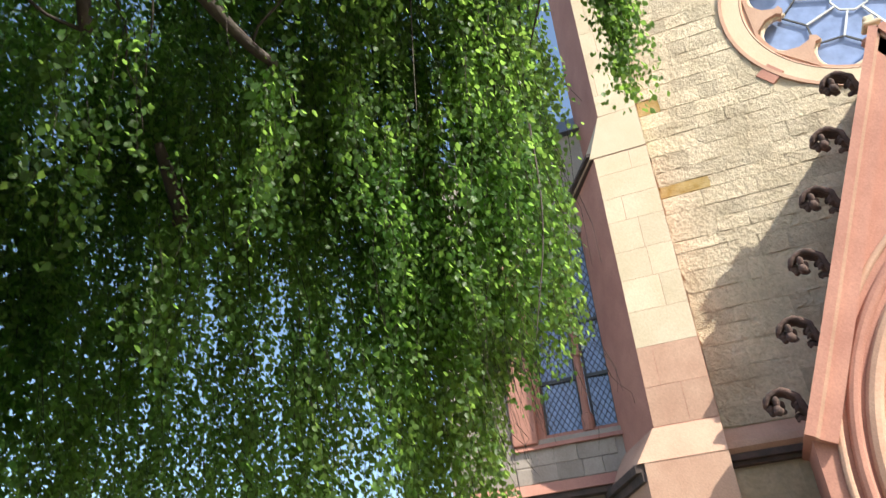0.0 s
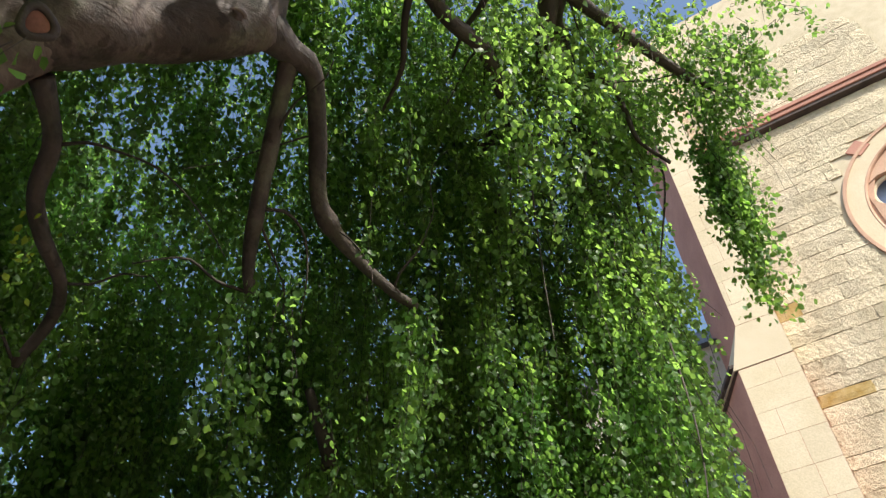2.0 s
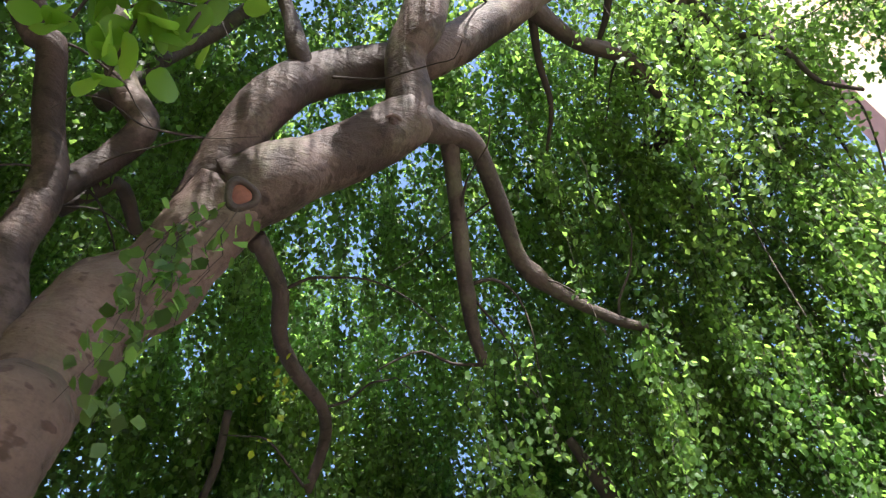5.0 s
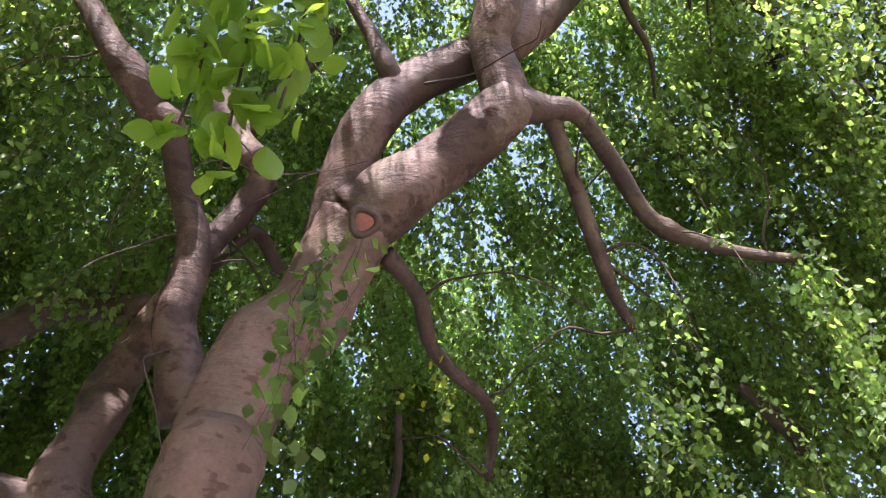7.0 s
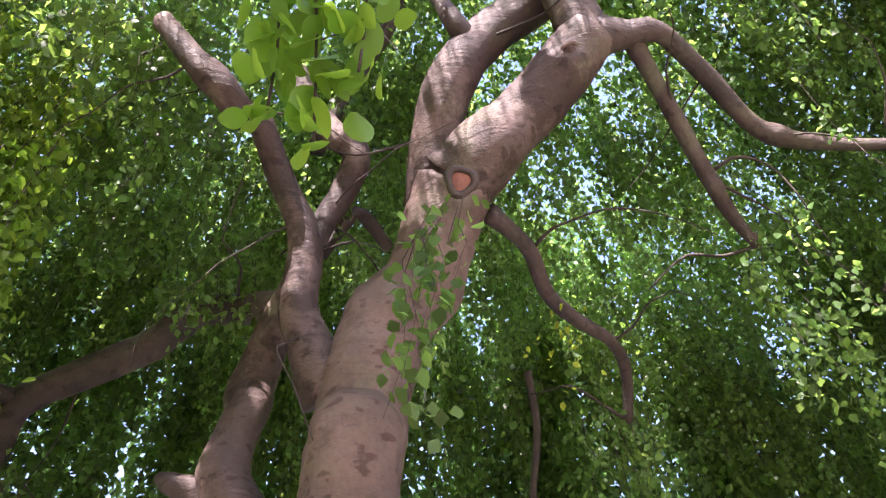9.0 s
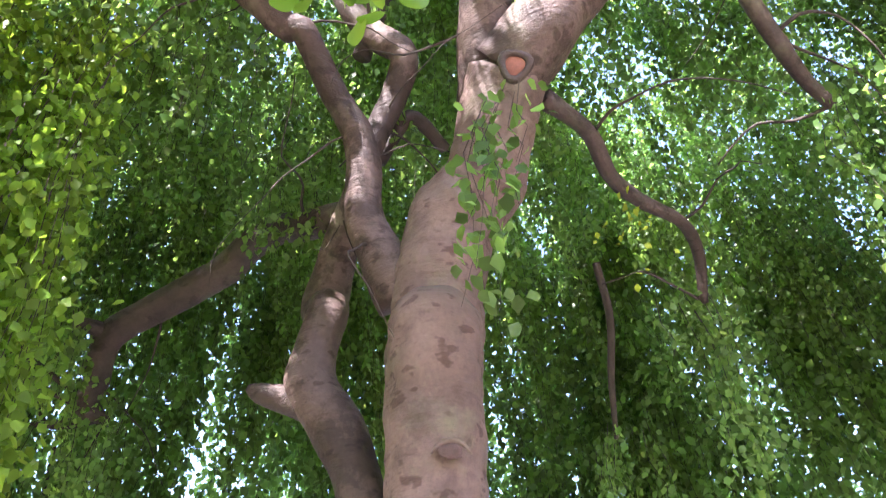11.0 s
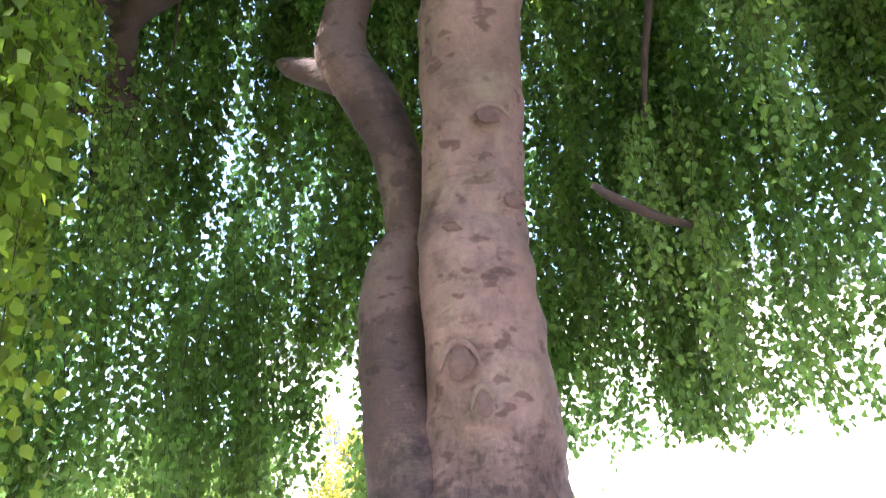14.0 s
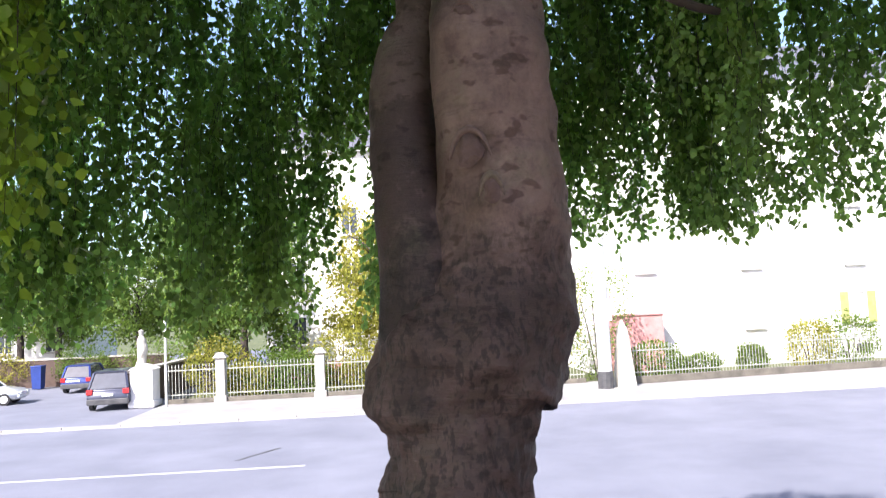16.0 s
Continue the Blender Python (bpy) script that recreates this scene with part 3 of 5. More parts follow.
def leaves_mesh(name, at, down, size, mat, parent, origin, label="", kind="stuff"):
    """Many leaves in one mesh: places, hanging directions and lengths."""
    n = len(at)
    side = np.cross(down, rng.normal(size=(n, 3)))
    side /= np.linalg.norm(side, axis=1)[:, None]
    face = np.cross(side, down)
    v = at[:, None] + size[:, None, None] * (SHAPE[None, :, :1] * side[:, None] + SHAPE[None, :, 1:2] * down[:, None] + SHAPE[None, :, 2:] * face[:, None])
    v = v.reshape(-1, 3) - np.array(origin)
    base = np.arange(n)[:, None] * 5
    f = np.concatenate([(base + [0, 1, 2, 3]).ravel(), (base + [0, 3, 4]).ravel()]).astype(np.int32)
    me = bpy.data.meshes.new(name)
    me.vertices.add(len(v))
    me.vertices.foreach_set("co", v.ravel())
    me.loops.add(f.size)
    me.loops.foreach_set("vertex_index", f)
    me.polygons.add(2 * n)
    me.polygons.foreach_set("loop_start", np.concatenate([np.arange(n) * 4, 4 * n + np.arange(n) * 3]).astype(np.int32))
    me.update(calc_edges=True)
    me.materials.append(mat)
    ob = new(name, me)
    ob.parent = parent
    return tagged(ob, label, kind=kind)


def crown_radius(z):
    return 5.3 * np.sqrt(np.clip(1 - ((z - 2.2) / 7.2) ** 2, 0.0, 1))


def open_side(x, y, z):
    """Where the crown is open: towards the church, and the clearing round the path."""
    edge = 0.3 * noise.noise((x * 0.9, y * 0.9, z * 0.4))
    east = x > 0.4 and y < 0.07 * x + 0.08 + 0.6 * edge and y > -1.4 * x
    if east:
        return z < 6.4 + 0.8 * edge or y < -0.42 * x - 0.2 or x < 2.2
    if math.hypot(x, y) < 1.9 and z < 6.2:
        return True
    return math.hypot(x - TREE_AT.x, y - TREE_AT.y) < 2.0 and z < 6.4


def lower_end(x, y):
    """Height above the terrace at which the curtain ends."""
    side = 1.45 if x < -0.5 else 2.15
    if x > 0.4 and y < 0.07 * x + 0.08:
        return 5.9 + 0.4 * noise.noise((x * 2, y * 2, 0.3)) + 0.3 * rng.random()
    if x > 2.5:
        side = max(side, 3.9 - 0.95 * y)
    bearing = math.degrees(math.atan2(x, y))
    if y > 3.5 and -12.2 < bearing < -8.6 and rng.random() < 0.8:
        side = 3.2
    elif y > 3.5 and 3.5 < bearing < 12.5 and rng.random() < 0.4:
        side = 3.0
    return side + 0.4 * noise.noise((x * 1.3, y * 1.3, 0.7)) + 0.3 * rng.random()


def hang(x, y, z, end, out_way, leaf=(0.03, 0.025), spread=0.045, every=0.012):
    """One hanging twig with its leaves."""
    lean = rng.normal(size=2) * 0.06
    n = max(6, int((z - end) / every))
    t = np.linspace(0, 1, n)
    px = x + lean[0] * t + out_way[0] * 0.25 * np.sqrt(t) + 0.03 * np.sin(t * 9 + x * 7)
    py = y + lean[1] * t + out_way[1] * 0.25 * np.sqrt(t) + 0.03 * np.cos(t * 8 + y * 7)
    pz = z + (end - z) * t
    off = rng.normal(size=(n, 3)) * np.array([spread, spread, 0.03])
    d = np.concatenate([rng.normal(size=(n, 2)) * 0.5, -np.ones((n, 1)) * (0.45 + 0.6 * rng.random((n, 1)))], 1)
    b = len(twig_v)
    ks = range(0, n, max(1, n // 4))
    for k in ks:
        w = 0.0028 * (1 - 0.6 * t[k])
        twig_v.extend((px[k] - TREE_AT.x + w * c, py[k] - TREE_AT.y + w * s, pz[k]) for c, s in ((1, 0), (-0.5, 0.87), (-0.5, -0.87)))
    for k in range(len(ks) - 1):
        for s in range(3):
            i, j = b + 3 * k + s, b + 3 * k + (s + 1) % 3
            twig_f.append((i, j, j + 3, i + 3))
    return np.stack([px, py, pz], 1) + off, d / np.linalg.norm(d, axis=1)[:, None], leaf[0] + leaf[1] * rng.random(n)


twig_v, twig_f, hung = [], [], []
# bunches of twigs: how many, from and to (degrees round the trunk), heights, share of the crown's radius
BUNCHES = ((560, -180, 180, 2.4, 7.9, 0.74, 1.03), (70, -105, 40, 2.4, 6.0, 0.84, 1.03), (72, -72, -5, 2.5, 4.6, 0.86, 1.04), (34, -5, 42, 2.9, 4.6, 0.9, 1.04), (160, 45, 118, 3.2, 7.0, 0.85, 1.05), (120, 178, 216, 3.2, 7.4, 0.7, 1.03), (125, -110, 110, 6.6, 8.0, 0.02, 0.9), (58, 110, 250, 6.4, 8.0, 0.02, 0.9),
           (165, -110, 35, 4.6, 7.9, 0.66, 1.0), (50, 95, 145, 6.5, 7.6, 0.55, 1.05), (80, -125, -60, 5.0, 7.8, 0.6, 1.0),
           (90, -120, 40, 5.2, 8.2, 0.7, 1.04), (110, -100, 40, 6.8, 8.6, 0.1, 0.95), (150, 172, 217, 4.4, 8.2, 0.7, 1.03), (60, 12, 58, 5.4, 8.0, 0.62, 1.0), (30, 40, 85, 5.2, 7.0, 0.74, 1.0), (160, 171, 255, 6.0, 8.4, 0.5, 1.0))
for count, a0, a1, z0, z1, r0, r1 in BUNCHES:
  made = 0
  while made < count:
    z, a = z0 + (z1 - z0) * rng.random() ** 0.85, radians(a0 + (a1 - a0) * rng.random())
    r = crown_radius(z) * (r1 - (r1 - r0) * rng.random() ** 1.4) + 0.5 * noise.noise((math.cos(a) * 2.1, math.sin(a) * 2.1, z * 0.35))
    x, y = TREE_AT.x + r * math.sin(a), TREE_AT.y + r * math.cos(a)
    if open_side(x, y, z):
        continue
    made += 1
    if 122 < math.degrees(a) % 360 < 174 and z < 7.8 and rng.random() < 0.85:
        continue
    if 219 < math.degrees(a) % 360 < 292 and z > 3.8 and rng.random() < 0.3:
        continue
    if y > 3.5 and z < 4.8 and rng.random() < 0.08:
        continue
    far = y > 4.6 or x < -3.2
    grade = ((0.1, 0.06), 0.1, 0.075) if y < -0.6 and x < 2 else ((0.048, 0.036), 0.045, 0.019) if far else ((0.028, 0.024), 0.038, 0.0108)
    out_way = np.array([x - TREE_AT.x, y - TREE_AT.y]) / 5.0
    reach = 0.7 + 1.5 * rng.random()
    for k in range(rng.integers(3, 7)):
        sx, sy, sz = x + rng.normal() * 0.17, y + rng.normal() * 0.17, z + rng.normal() * 0.25
        end = max(sz - reach * (0.6 + 0.6 * rng.random()), lower_end(sx, sy))
        if end < sz - 0.25 and not open_side(sx, sy, sz):
            hung.append(hang(sx, sy, sz, end, out_way, *grade))
# inner tufts: over the forks, along the church side, and west of the forks
for count, (x0, x1), (y0, y1), (z0, z1), length in ((95, (-2.2, 1.3), (1.9, 4.2), (6.3, 7.5), 0.6), (60, (1.2, 3.2), (1.9, 3.9), (6.0, 7.6), 0.6), (34, (0.6, 2.6), (1.2, 2.3), (6.9, 7.8), 0.5), (42, (2.7, 4.3), (0.05, 0.5), (6.5, 7.6), 0.5), (26, (-1.7, -0.65), (1.5, 2.6), (5.0, 6.3), 0.5)):
    for i in range(count):
        x, y, z = x0 + (x1 - x0) * rng.random(), y0 + (y1 - y0) * rng.random(), z0 + (z1 - z0) * rng.random()
        for k in range(4):
            hung.append(hang(x + rng.normal() * 0.13, y + rng.normal() * 0.13, z + 0.2 * rng.random(), z - length * (0.5 + rng.random()), (0, 0), (0.036, 0.03), 0.06, 0.018))
# the sunlit edge of the curtain towards the church, and the thin roof over the drooping branches
for count, (x0, x1), (y0, y1), (z0, z1), length in ((46, (3.7, 4.8), (0.45, 1.0), (5.0, 7.0), 1.3), (20, (3.9, 4.7), (0.8, 1.5), (3.9, 5.0), 1.0), (30, (2.2, 3.6), (0.6, 2.0), (7.0, 8.0), 0.6), (46, (0.1, 1.7), (1.0, 2.4), (6.7, 7.7), 0.6), (30, (1.7, 2.8), (0.55, 1.3), (6.5, 7.7), 0.6), (44, (3.2, 4.6), (1.2, 2.4), (4.6, 6.8), 1.2)):
    for i in range(count):
        x, y, z = x0 + (x1 - x0) * rng.random(), y0 + (y1 - y0) * rng.random(), z0 + (z1 - z0) * rng.random()
        for k in range(4):
            hung.append(hang(x + rng.normal() * 0.1, y + rng.normal() * 0.08, z + 0.2 * rng.random(), z - length * (0.6 + 0.6 * rng.random()), (0, 0), (0.027, 0.022), 0.04, 0.012))
# tassels at the ends of the drooping branches and over the forks
for key in ("branch_arch", "branch_two", "branch_three", "branch_g", "branch_i", "branch_d", "branch_e1", "branch_e2", "branch_e3", "twig_h", "stub_g", "branch_far"):
    x, y, z, w = BOUGHS[key][-1]
    for k in range(7):
        hung.append(hang(x + rng.normal() * 0.1, y + rng.normal() * 0.1, z + 0.12 * rng.random(), z - 0.5 - 0.8 * rng.random(), (0, 0)))
for k in range(9):
    hung.append(hang(-0.62 + rng.normal() * 0.1, 2.72 + rng.normal() * 0.1, 5.0 + 0.3 * rng.random(), 4.35 + 0.3 * rng.random(), (0, 0)))
# thin sprays close to the path, west of the trunk, and over the trunk
near = []
for k in range(150):
    a, r = radians(-62 + 29 * rng.random()), 2.3 + 0.9 * rng.random()
    near.append(hang(r * math.sin(a), r * math.cos(a), 3.8 + 2.0 * rng.random(), 1.75 + 0.9 * rng.random(), (0, 0), (0.038, 0.028), 0.065, 0.0125))
for k in range(8):
    hung.append(hang(0.3 + 0.03 * k, 1.8 - 0.02 * k, 4.15 + 0.05 * (k % 3), 3.2 + 0.08 * k, (-0.3, 0.5), (0.045, 0.03), 0.05, 0.035))
leaf_at, leaf_down, leaf_size = (np.concatenate(c) for c in zip(*hung))
# the crown ends in a clean hanging edge towards the church, higher up lower down the curtain
lx, ly, lz = leaf_at.T
edge_y = 0.07 * lx + 0.1 * np.sin(lz * 2.3 + lx) + 0.05 * np.sin(lz * 7.0) + 0.85 * np.clip((3.75 - lz) / 0.35, 0, 1)
keep = ~((lx > 1.5) & (ly > -1.4 * lx) & (ly < edge_y) & (lz < 6.3))
# small gaps in the crown through which the sun reaches the limbs
gap = random.Random(5)
for key in ("limb_a", "limb_a", "limb_a", "limb_c", "limb_c", "branch_arch", "branch_arch", "branch_two", "limb_b", "limb_b", "limb_e", "limb_f", "stem"):
    for k in range(6):
        row = BOUGHS[key][gap.randrange(16 if key == "stem" else 1, len(BOUGHS[key]))]
        start = np.array(row[:3]) + np.array([gap.gauss(0, 0.12) for q in range(3)])
        along = (leaf_at - start) @ np.array(SUN_TO)
        away = np.linalg.norm(leaf_at - start - along[:, None] * np.array(SUN_TO), axis=1)
        keep &= ~((along > 0.05) & (away < gap.uniform(0.08, 0.15)))
keep &= rng.random(len(leaf_at)) < 0.93
leaf_at, leaf_down, leaf_size = leaf_at[keep], leaf_down[keep], leaf_size[keep]
leaf_size *= np.where(leaf_at[:, 1] > 4.0, 1.13, 1.1)
# sprays that hang from the high boughs on the open side
spray_hung = []
for x, y, z, end, count, wide in ((4.12, -0.25, 6.5, 5.5, 12, 0.06), (4.2, -0.2, 6.2, 4.8, 16, 0.05), (4.08, -0.2, 6.4, 5.3, 12, 0.06), (3.5, -0.48, 7.0, 6.5, 18, 0.12), (3.65, -0.95, 7.1, 6.6, 14, 0.12), (3.8, -0.67, 7.0, 6.4, 18, 0.12),
                                 (3.3, -0.25, 7.0, 6.5, 16, 0.12), (3.75, -0.35, 6.9, 6.2, 18, 0.1), (3.95, -0.4, 6.8, 6.1, 14, 0.08), (3.55, 0.0, 6.9, 6.4, 12, 0.12)):
    for k in range(count):
        spray_hung.append(hang(x + rng.normal() * wide, y + rng.normal() * wide, z + rng.normal() * 0.15, end + 0.6 * rng.random() ** 1.5, (0, 0), (0.03, 0.024), 0.045, 0.011))
leaf_at, leaf_down, leaf_size = (np.concatenate([a, *b]) for a, b in zip((leaf_at, leaf_down, leaf_size), zip(*spray_hung)))
crown = leaves_mesh("crown", leaf_at, leaf_down, leaf_size, LEAF, tree, TREE_AT, "hanging curtains of small green beech leaves")
tagged(mesh_of("twig", twig_v, twig_f, TWIG, tree, "thin dark hanging twigs"), kind="stuff")
n_at, n_down, n_size = (np.concatenate(c) for c in zip(*near))
leaves_mesh("near_spray", n_at, n_down, n_size, LEAF_NEAR, tree, TREE_AT, "bright yellow-green leaves close to the path")
# thin boughs that arch out from the limbs into the curtain
br = random.Random(21)
TOPS = [BOUGHS[k][-1] for k in ("branch_e1", "branch_d", "branch_e1", "branch_g")]
for i in range(22):
    x, y, z, r = TOPS[i % len(TOPS)]
    way = math.atan2(x - TREE_AT.x, y - TREE_AT.y) + br.gauss(0, 0.4)
    z_end = br.uniform(3.2, 6.2)
    reach = float(crown_radius(z_end)) * br.uniform(0.78, 0.98)
    ex, ey = TREE_AT.x + reach * math.sin(way), TREE_AT.y + reach * math.cos(way)
    if open_side(ex, ey, z_end) or math.hypot(ex, ey) < 2.2:
        continue
    w = min(r * 0.8, 0.022)
    mid = [(x + (ex - x) * f + br.gauss(0, 0.2), y + (ey - y) * f + br.gauss(0, 0.2), z + (z_end - z) * f * f + 0.55 * math.sin(math.pi * f) * (0.4 + br.random()), w * (1 - 0.75 * f)) for f in (0.25, 0.5, 0.75)]
    tree_part("branch", tube([(x, y, z, w)] + mid + [(ex, ey, z_end, w * 0.22), (ex + br.gauss(0, 0.1), ey + br.gauss(0, 0.1), z_end - 0.8, w * 0.12)], 7, 0.08, 0.1), TWIG)
# crooked bare side twigs along the limbs
for i in range(46):
    rows = BOUGHS[br.choice(("branch_arch", "branch_two", "branch_three", "limb_e", "limb_f", "limb_b", "branch_d", "branch_e1", "branch_e2", "branch_e3", "branch_g", "limb_c"))]
    k = br.randrange(1, len(rows))
    x, y, z, r = rows[k]
    p, way, w = Vector((x, y, z)), Vector((br.gauss(0, 1), br.gauss(0, 1), br.uniform(-0.6, 0.5))).normalized(), br.uniform(0.006, 0.013)
    line = [(*p, w)]
    for s in range(br.randrange(4, 8)):
        p = p + way * br.uniform(0.1, 0.2)
        way = (way + Vector((br.gauss(0, 0.3), br.gauss(0, 0.3), br.gauss(-0.22, 0.2)))).normalized()
        w *= 0.78
        line.append((*p, w))
    if all(math.hypot(q[0] - 0.1, q[1] + 0.1) > 1.0 or q[2] > 4.5 for q in line):
        tree_part("twig", tube(line, 6, 0.05, 0.1), TWIG)
# a yellow shoot on the drooping branch, sunlight put into its leaf colour
a, d, s = (np.concatenate(c) for c in zip(*[hang(1.12, 2.5, 4.3, 3.95 + 0.1 * k, (0, 0), (0.028, 0.022), 0.07, 0.026) for k in range(3)]))
leaves_mesh("shoot", a, d, s, LEAF_SUNLIT, tree, TREE_AT, "yellow-green shoot, leaves coloured bright as if sunlit")


def leaf_blade(length):
    """One broad leaf of its own, curved along the midrib, with a wavy edge."""
    bm = bmesh.new()
    rows = []
    for i in range(7):
        t = i / 6
        w = 0.36 * length * math.sin(math.pi * min(1, t * 0.92 + 0.04)) ** 0.75
        z = -0.12 * length * t * t
        rows.append([bm.verts.new((k * w, t * length, z + 0.16 * abs(k) * w + 0.012 * length * math.sin(9 * t) * abs(k))) for k in (-1, -0.5, 0, 0.5, 1)])
    for p, q in zip(rows, rows[1:]):
        for k in range(4):
            bm.faces.new((p[k], p[k + 1], q[k + 1], q[k]))
    me = bpy.data.meshes.new("leaf")
    bm.to_mesh(me)
    bm.free()
    me.materials.append(LEAF_BIG)
    for p in me.polygons:
        p.use_smooth = True
    return me


SPRAYS = [[(0.95, 0.92, 5.7), (0.55, 0.5, 5.2), (0.05, 0.32, 4.2), (-0.03, 0.48, 3.65), (-0.02, 0.62, 3.4), (-0.01, 0.76, 3.16)],
          [(0.95, 0.92, 5.75), (0.6, 0.5, 5.3), (0.2, 0.36, 4.2), (0.1, 0.5, 3.7), (0.09, 0.6, 3.42), (0.08, 0.66, 3.3)],
          [(0.95, 0.92, 5.8), (0.5, 0.45, 5.3), (-0.05, 0.4, 4.2), (-0.12, 0.55, 3.7), (-0.11, 0.66, 3.4), (-0.12, 0.74, 3.25)]]
blades = [leaf_blade(s) for s in (0.07, 0.085, 0.1)]
pr = random.Random(3)
for rows in SPRAYS:
    spray = tree_part("hanging_twig", tube([(*p, 0.004) for p in rows], 6, 0.05, 0.0), TWIG, "slender twig with large bright young leaves")
    c = catmull([(*p, 0.0) for p in rows], 0.014)
    for i, p in enumerate(c):
        if p[2] > 3.85:
            continue
        ob = new("leaf", blades[i % 3])
        way = Vector((pr.gauss(0, 0.6), pr.gauss(0, 0.6), -0.75)).normalized()
        q = way.to_track_quat("Y", "Z")
        ob.parent = spray
        ob.matrix_local = Matrix.Translation(Vector(p[:3]) - TREE_AT + Vector((pr.gauss(0, 0.035), pr.gauss(0, 0.035), 0))) @ q.to_matrix().to_4x4() @ Matrix.Rotation(pr.uniform(0, 6.28), 4, "Y")


# ---- church ----
CHURCH_AT = Vector((14.6, -5.3, 0))
church = empty("church", Matrix.Translation(CHURCH_AT), "sandstone church with red stone dressings, rose window and portal gable", "church")
AXIS, ROSE_Z, ROSE_R = -5.3, 14.5, 2.7


def church_part(name, bm, mat, label="", parent=None):
    ob = part(name, bm, mat, parent or church, label)
    ob.data.transform(Matrix.Translation(-CHURCH_AT))
    return ob


def holed_slab(y0, y1, z0, z1, cy, cz, r, x0, x1, seg=64):
    """A wall slab with a round opening right through it."""
    bm = bmesh.new()
    inner, outer = [], []
    for i in range(seg):
        a = 2 * math.pi * i / seg
        c, s = math.cos(a), math.sin(a)
        k = min(((y1 if c > 0 else y0) - cy) / c if abs(c) > 1e-6 else 1e9, ((z1 if s > 0 else z0) - cz) / s if abs(s) > 1e-6 else 1e9)
        inner.append((cy + r * c, cz + r * s))
        outer.append((cy + k * c, cz + k * s))
    rings = [[bm.verts.new((x, y, z)) for y, z in pts] for x, pts in ((x0, outer), (x0, inner), (x1, inner), (x1, outer))]
    for a, b in zip(rings, rings[1:] + rings[:1]):
        for i in range(seg):
            j = (i + 1) % seg
            bm.faces.new((a[i], a[j], b[j], b[i]))
    bmesh.ops.recalc_face_normals(bm, faces=bm.faces)
    return bm


def ring(r0, r1, x0, x1, seg=64, cy=AXIS, cz=ROSE_Z, round_edge=0.0):
    """A flat or rounded stone ring in the wall's plane."""
    bm = bmesh.new()
    section = [(x0, r0), (x0, r1), (x1, r1), (x1, r0)]
    if round_edge:
        xm, rm, h = (x0 + x1) / 2, (r0 + r1) / 2, (r1 - r0) / 2
        section = [(xm - (x1 - x0) / 2 * math.cos(a), rm + h * math.sin(a)) for a in np.linspace(0, 2 * math.pi, 11)[:-1]]
    rows = [[bm.verts.new((x, cy + r * math.cos(2 * math.pi * i / seg), cz + r * math.sin(2 * math.pi * i / seg))) for x, r in section] for i in range(seg)]
    n = len(section)
    for i in range(seg):
        for k in range(n):
            bm.faces.new((rows[i][k], rows[(i + 1) % seg][k], rows[(i + 1) % seg][(k + 1) % n], rows[i][(k + 1) % n]))
    bmesh.ops.recalc_face_normals(bm, faces=bm.faces)
    return bm


def bar(p, q, w, d=None):
    """A straight square bar between two places."""
    p, q = Vector(p), Vector(q)
    bm = bmesh.new()
    bmesh.ops.create_cube(bm, size=1)
    m = Matrix.Translation((p + q) / 2) @ (q - p).to_track_quat("Z", "Y").to_matrix().to_4x4()
    for v in bm.verts:
        v.co = m @ Vector((v.co.x * w, v.co.y * (d or w), v.co.z * (q - p).length))
    return bm


def sweep_yz(points, x, r, sides=10):
    """A round moulding that follows a line of (y, z) at depth x."""
    return tube([(x, y, z, r) for y, z in points], sides, 0.15, 0.0)


west = church_part("wall", holed_slab(-11.0, 0.2, 4.9, 26.0, AXIS, ROSE_Z, ROSE_R - 0.02, 14.66, 15.5), MORTAR, "nave wall of rough sandstone blocks in lime mortar")
base_wall = church_part("base_wall", box(14.36, -11.0, -0.2, 15.5, 0.2, 4.72), MORTAR)
church_part("backing", box(15.6, -11.0, -0.2, 16.2, 1.2, 26.0), MORTAR)
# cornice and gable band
church_part("cornice", box(14.46, -11.2, 18.72, 14.72, 0.1, 18.84, 0.02), DARKLEDGE, "dark drip under the string course")
church_part("cornice_top", joined(box(14.42, -11.2, 18.84, 14.74, 0.1, 19.0, 0.03), box(14.38, -11.2, 19.0, 14.74, 0.1, 19.14, 0.02)), REDSTONE, "projecting red sandstone string course")
# sloping ledge between buttress and portal
ledge = bmesh.new()
prof = [(14.68, 5.36), (14.1, 4.98), (14.06, 4.86), (14.2, 4.72), (14.68, 4.72)]
ends = [[ledge.verts.new((x, y, z)) for x, z in prof] for y in (-1.9, -0.18)]
for k in range(5):
    ledge.faces.new((ends[0][k], ends[0][(k + 1) % 5], ends[1][(k + 1) % 5], ends[1][k]))
ledge.faces.new(ends[0])
ledge.faces.new(ends[1][::-1])
bmesh.ops.recalc_face_normals(ledge, faces=ledge.faces)
church_part("ledge", ledge, REDLIGHT, "sloping red sandstone ledge")
church_part("drip_mould", joined(box(14.12, -1.9, 4.66, 14.6, -0.18, 4.78, 0.02), box(14.2, -1.9, 4.58, 14.6, -0.18, 4.66, 0.02)), DARKLEDGE, "dark drip moulding")

# buttress
LOW, HIGH = [(14.02, -0.19), (14.02, 0.95), (15.6, 1.75), (15.6, -0.19)], [(14.02, -0.19), (14.02, 0.66), (15.6, 1.35), (15.6, -0.19)]
buttress = church_part("buttress", prism(LOW, 5.4, 11.5), REDSTONE, "stepped buttress, pale ashlar front and red splayed side")
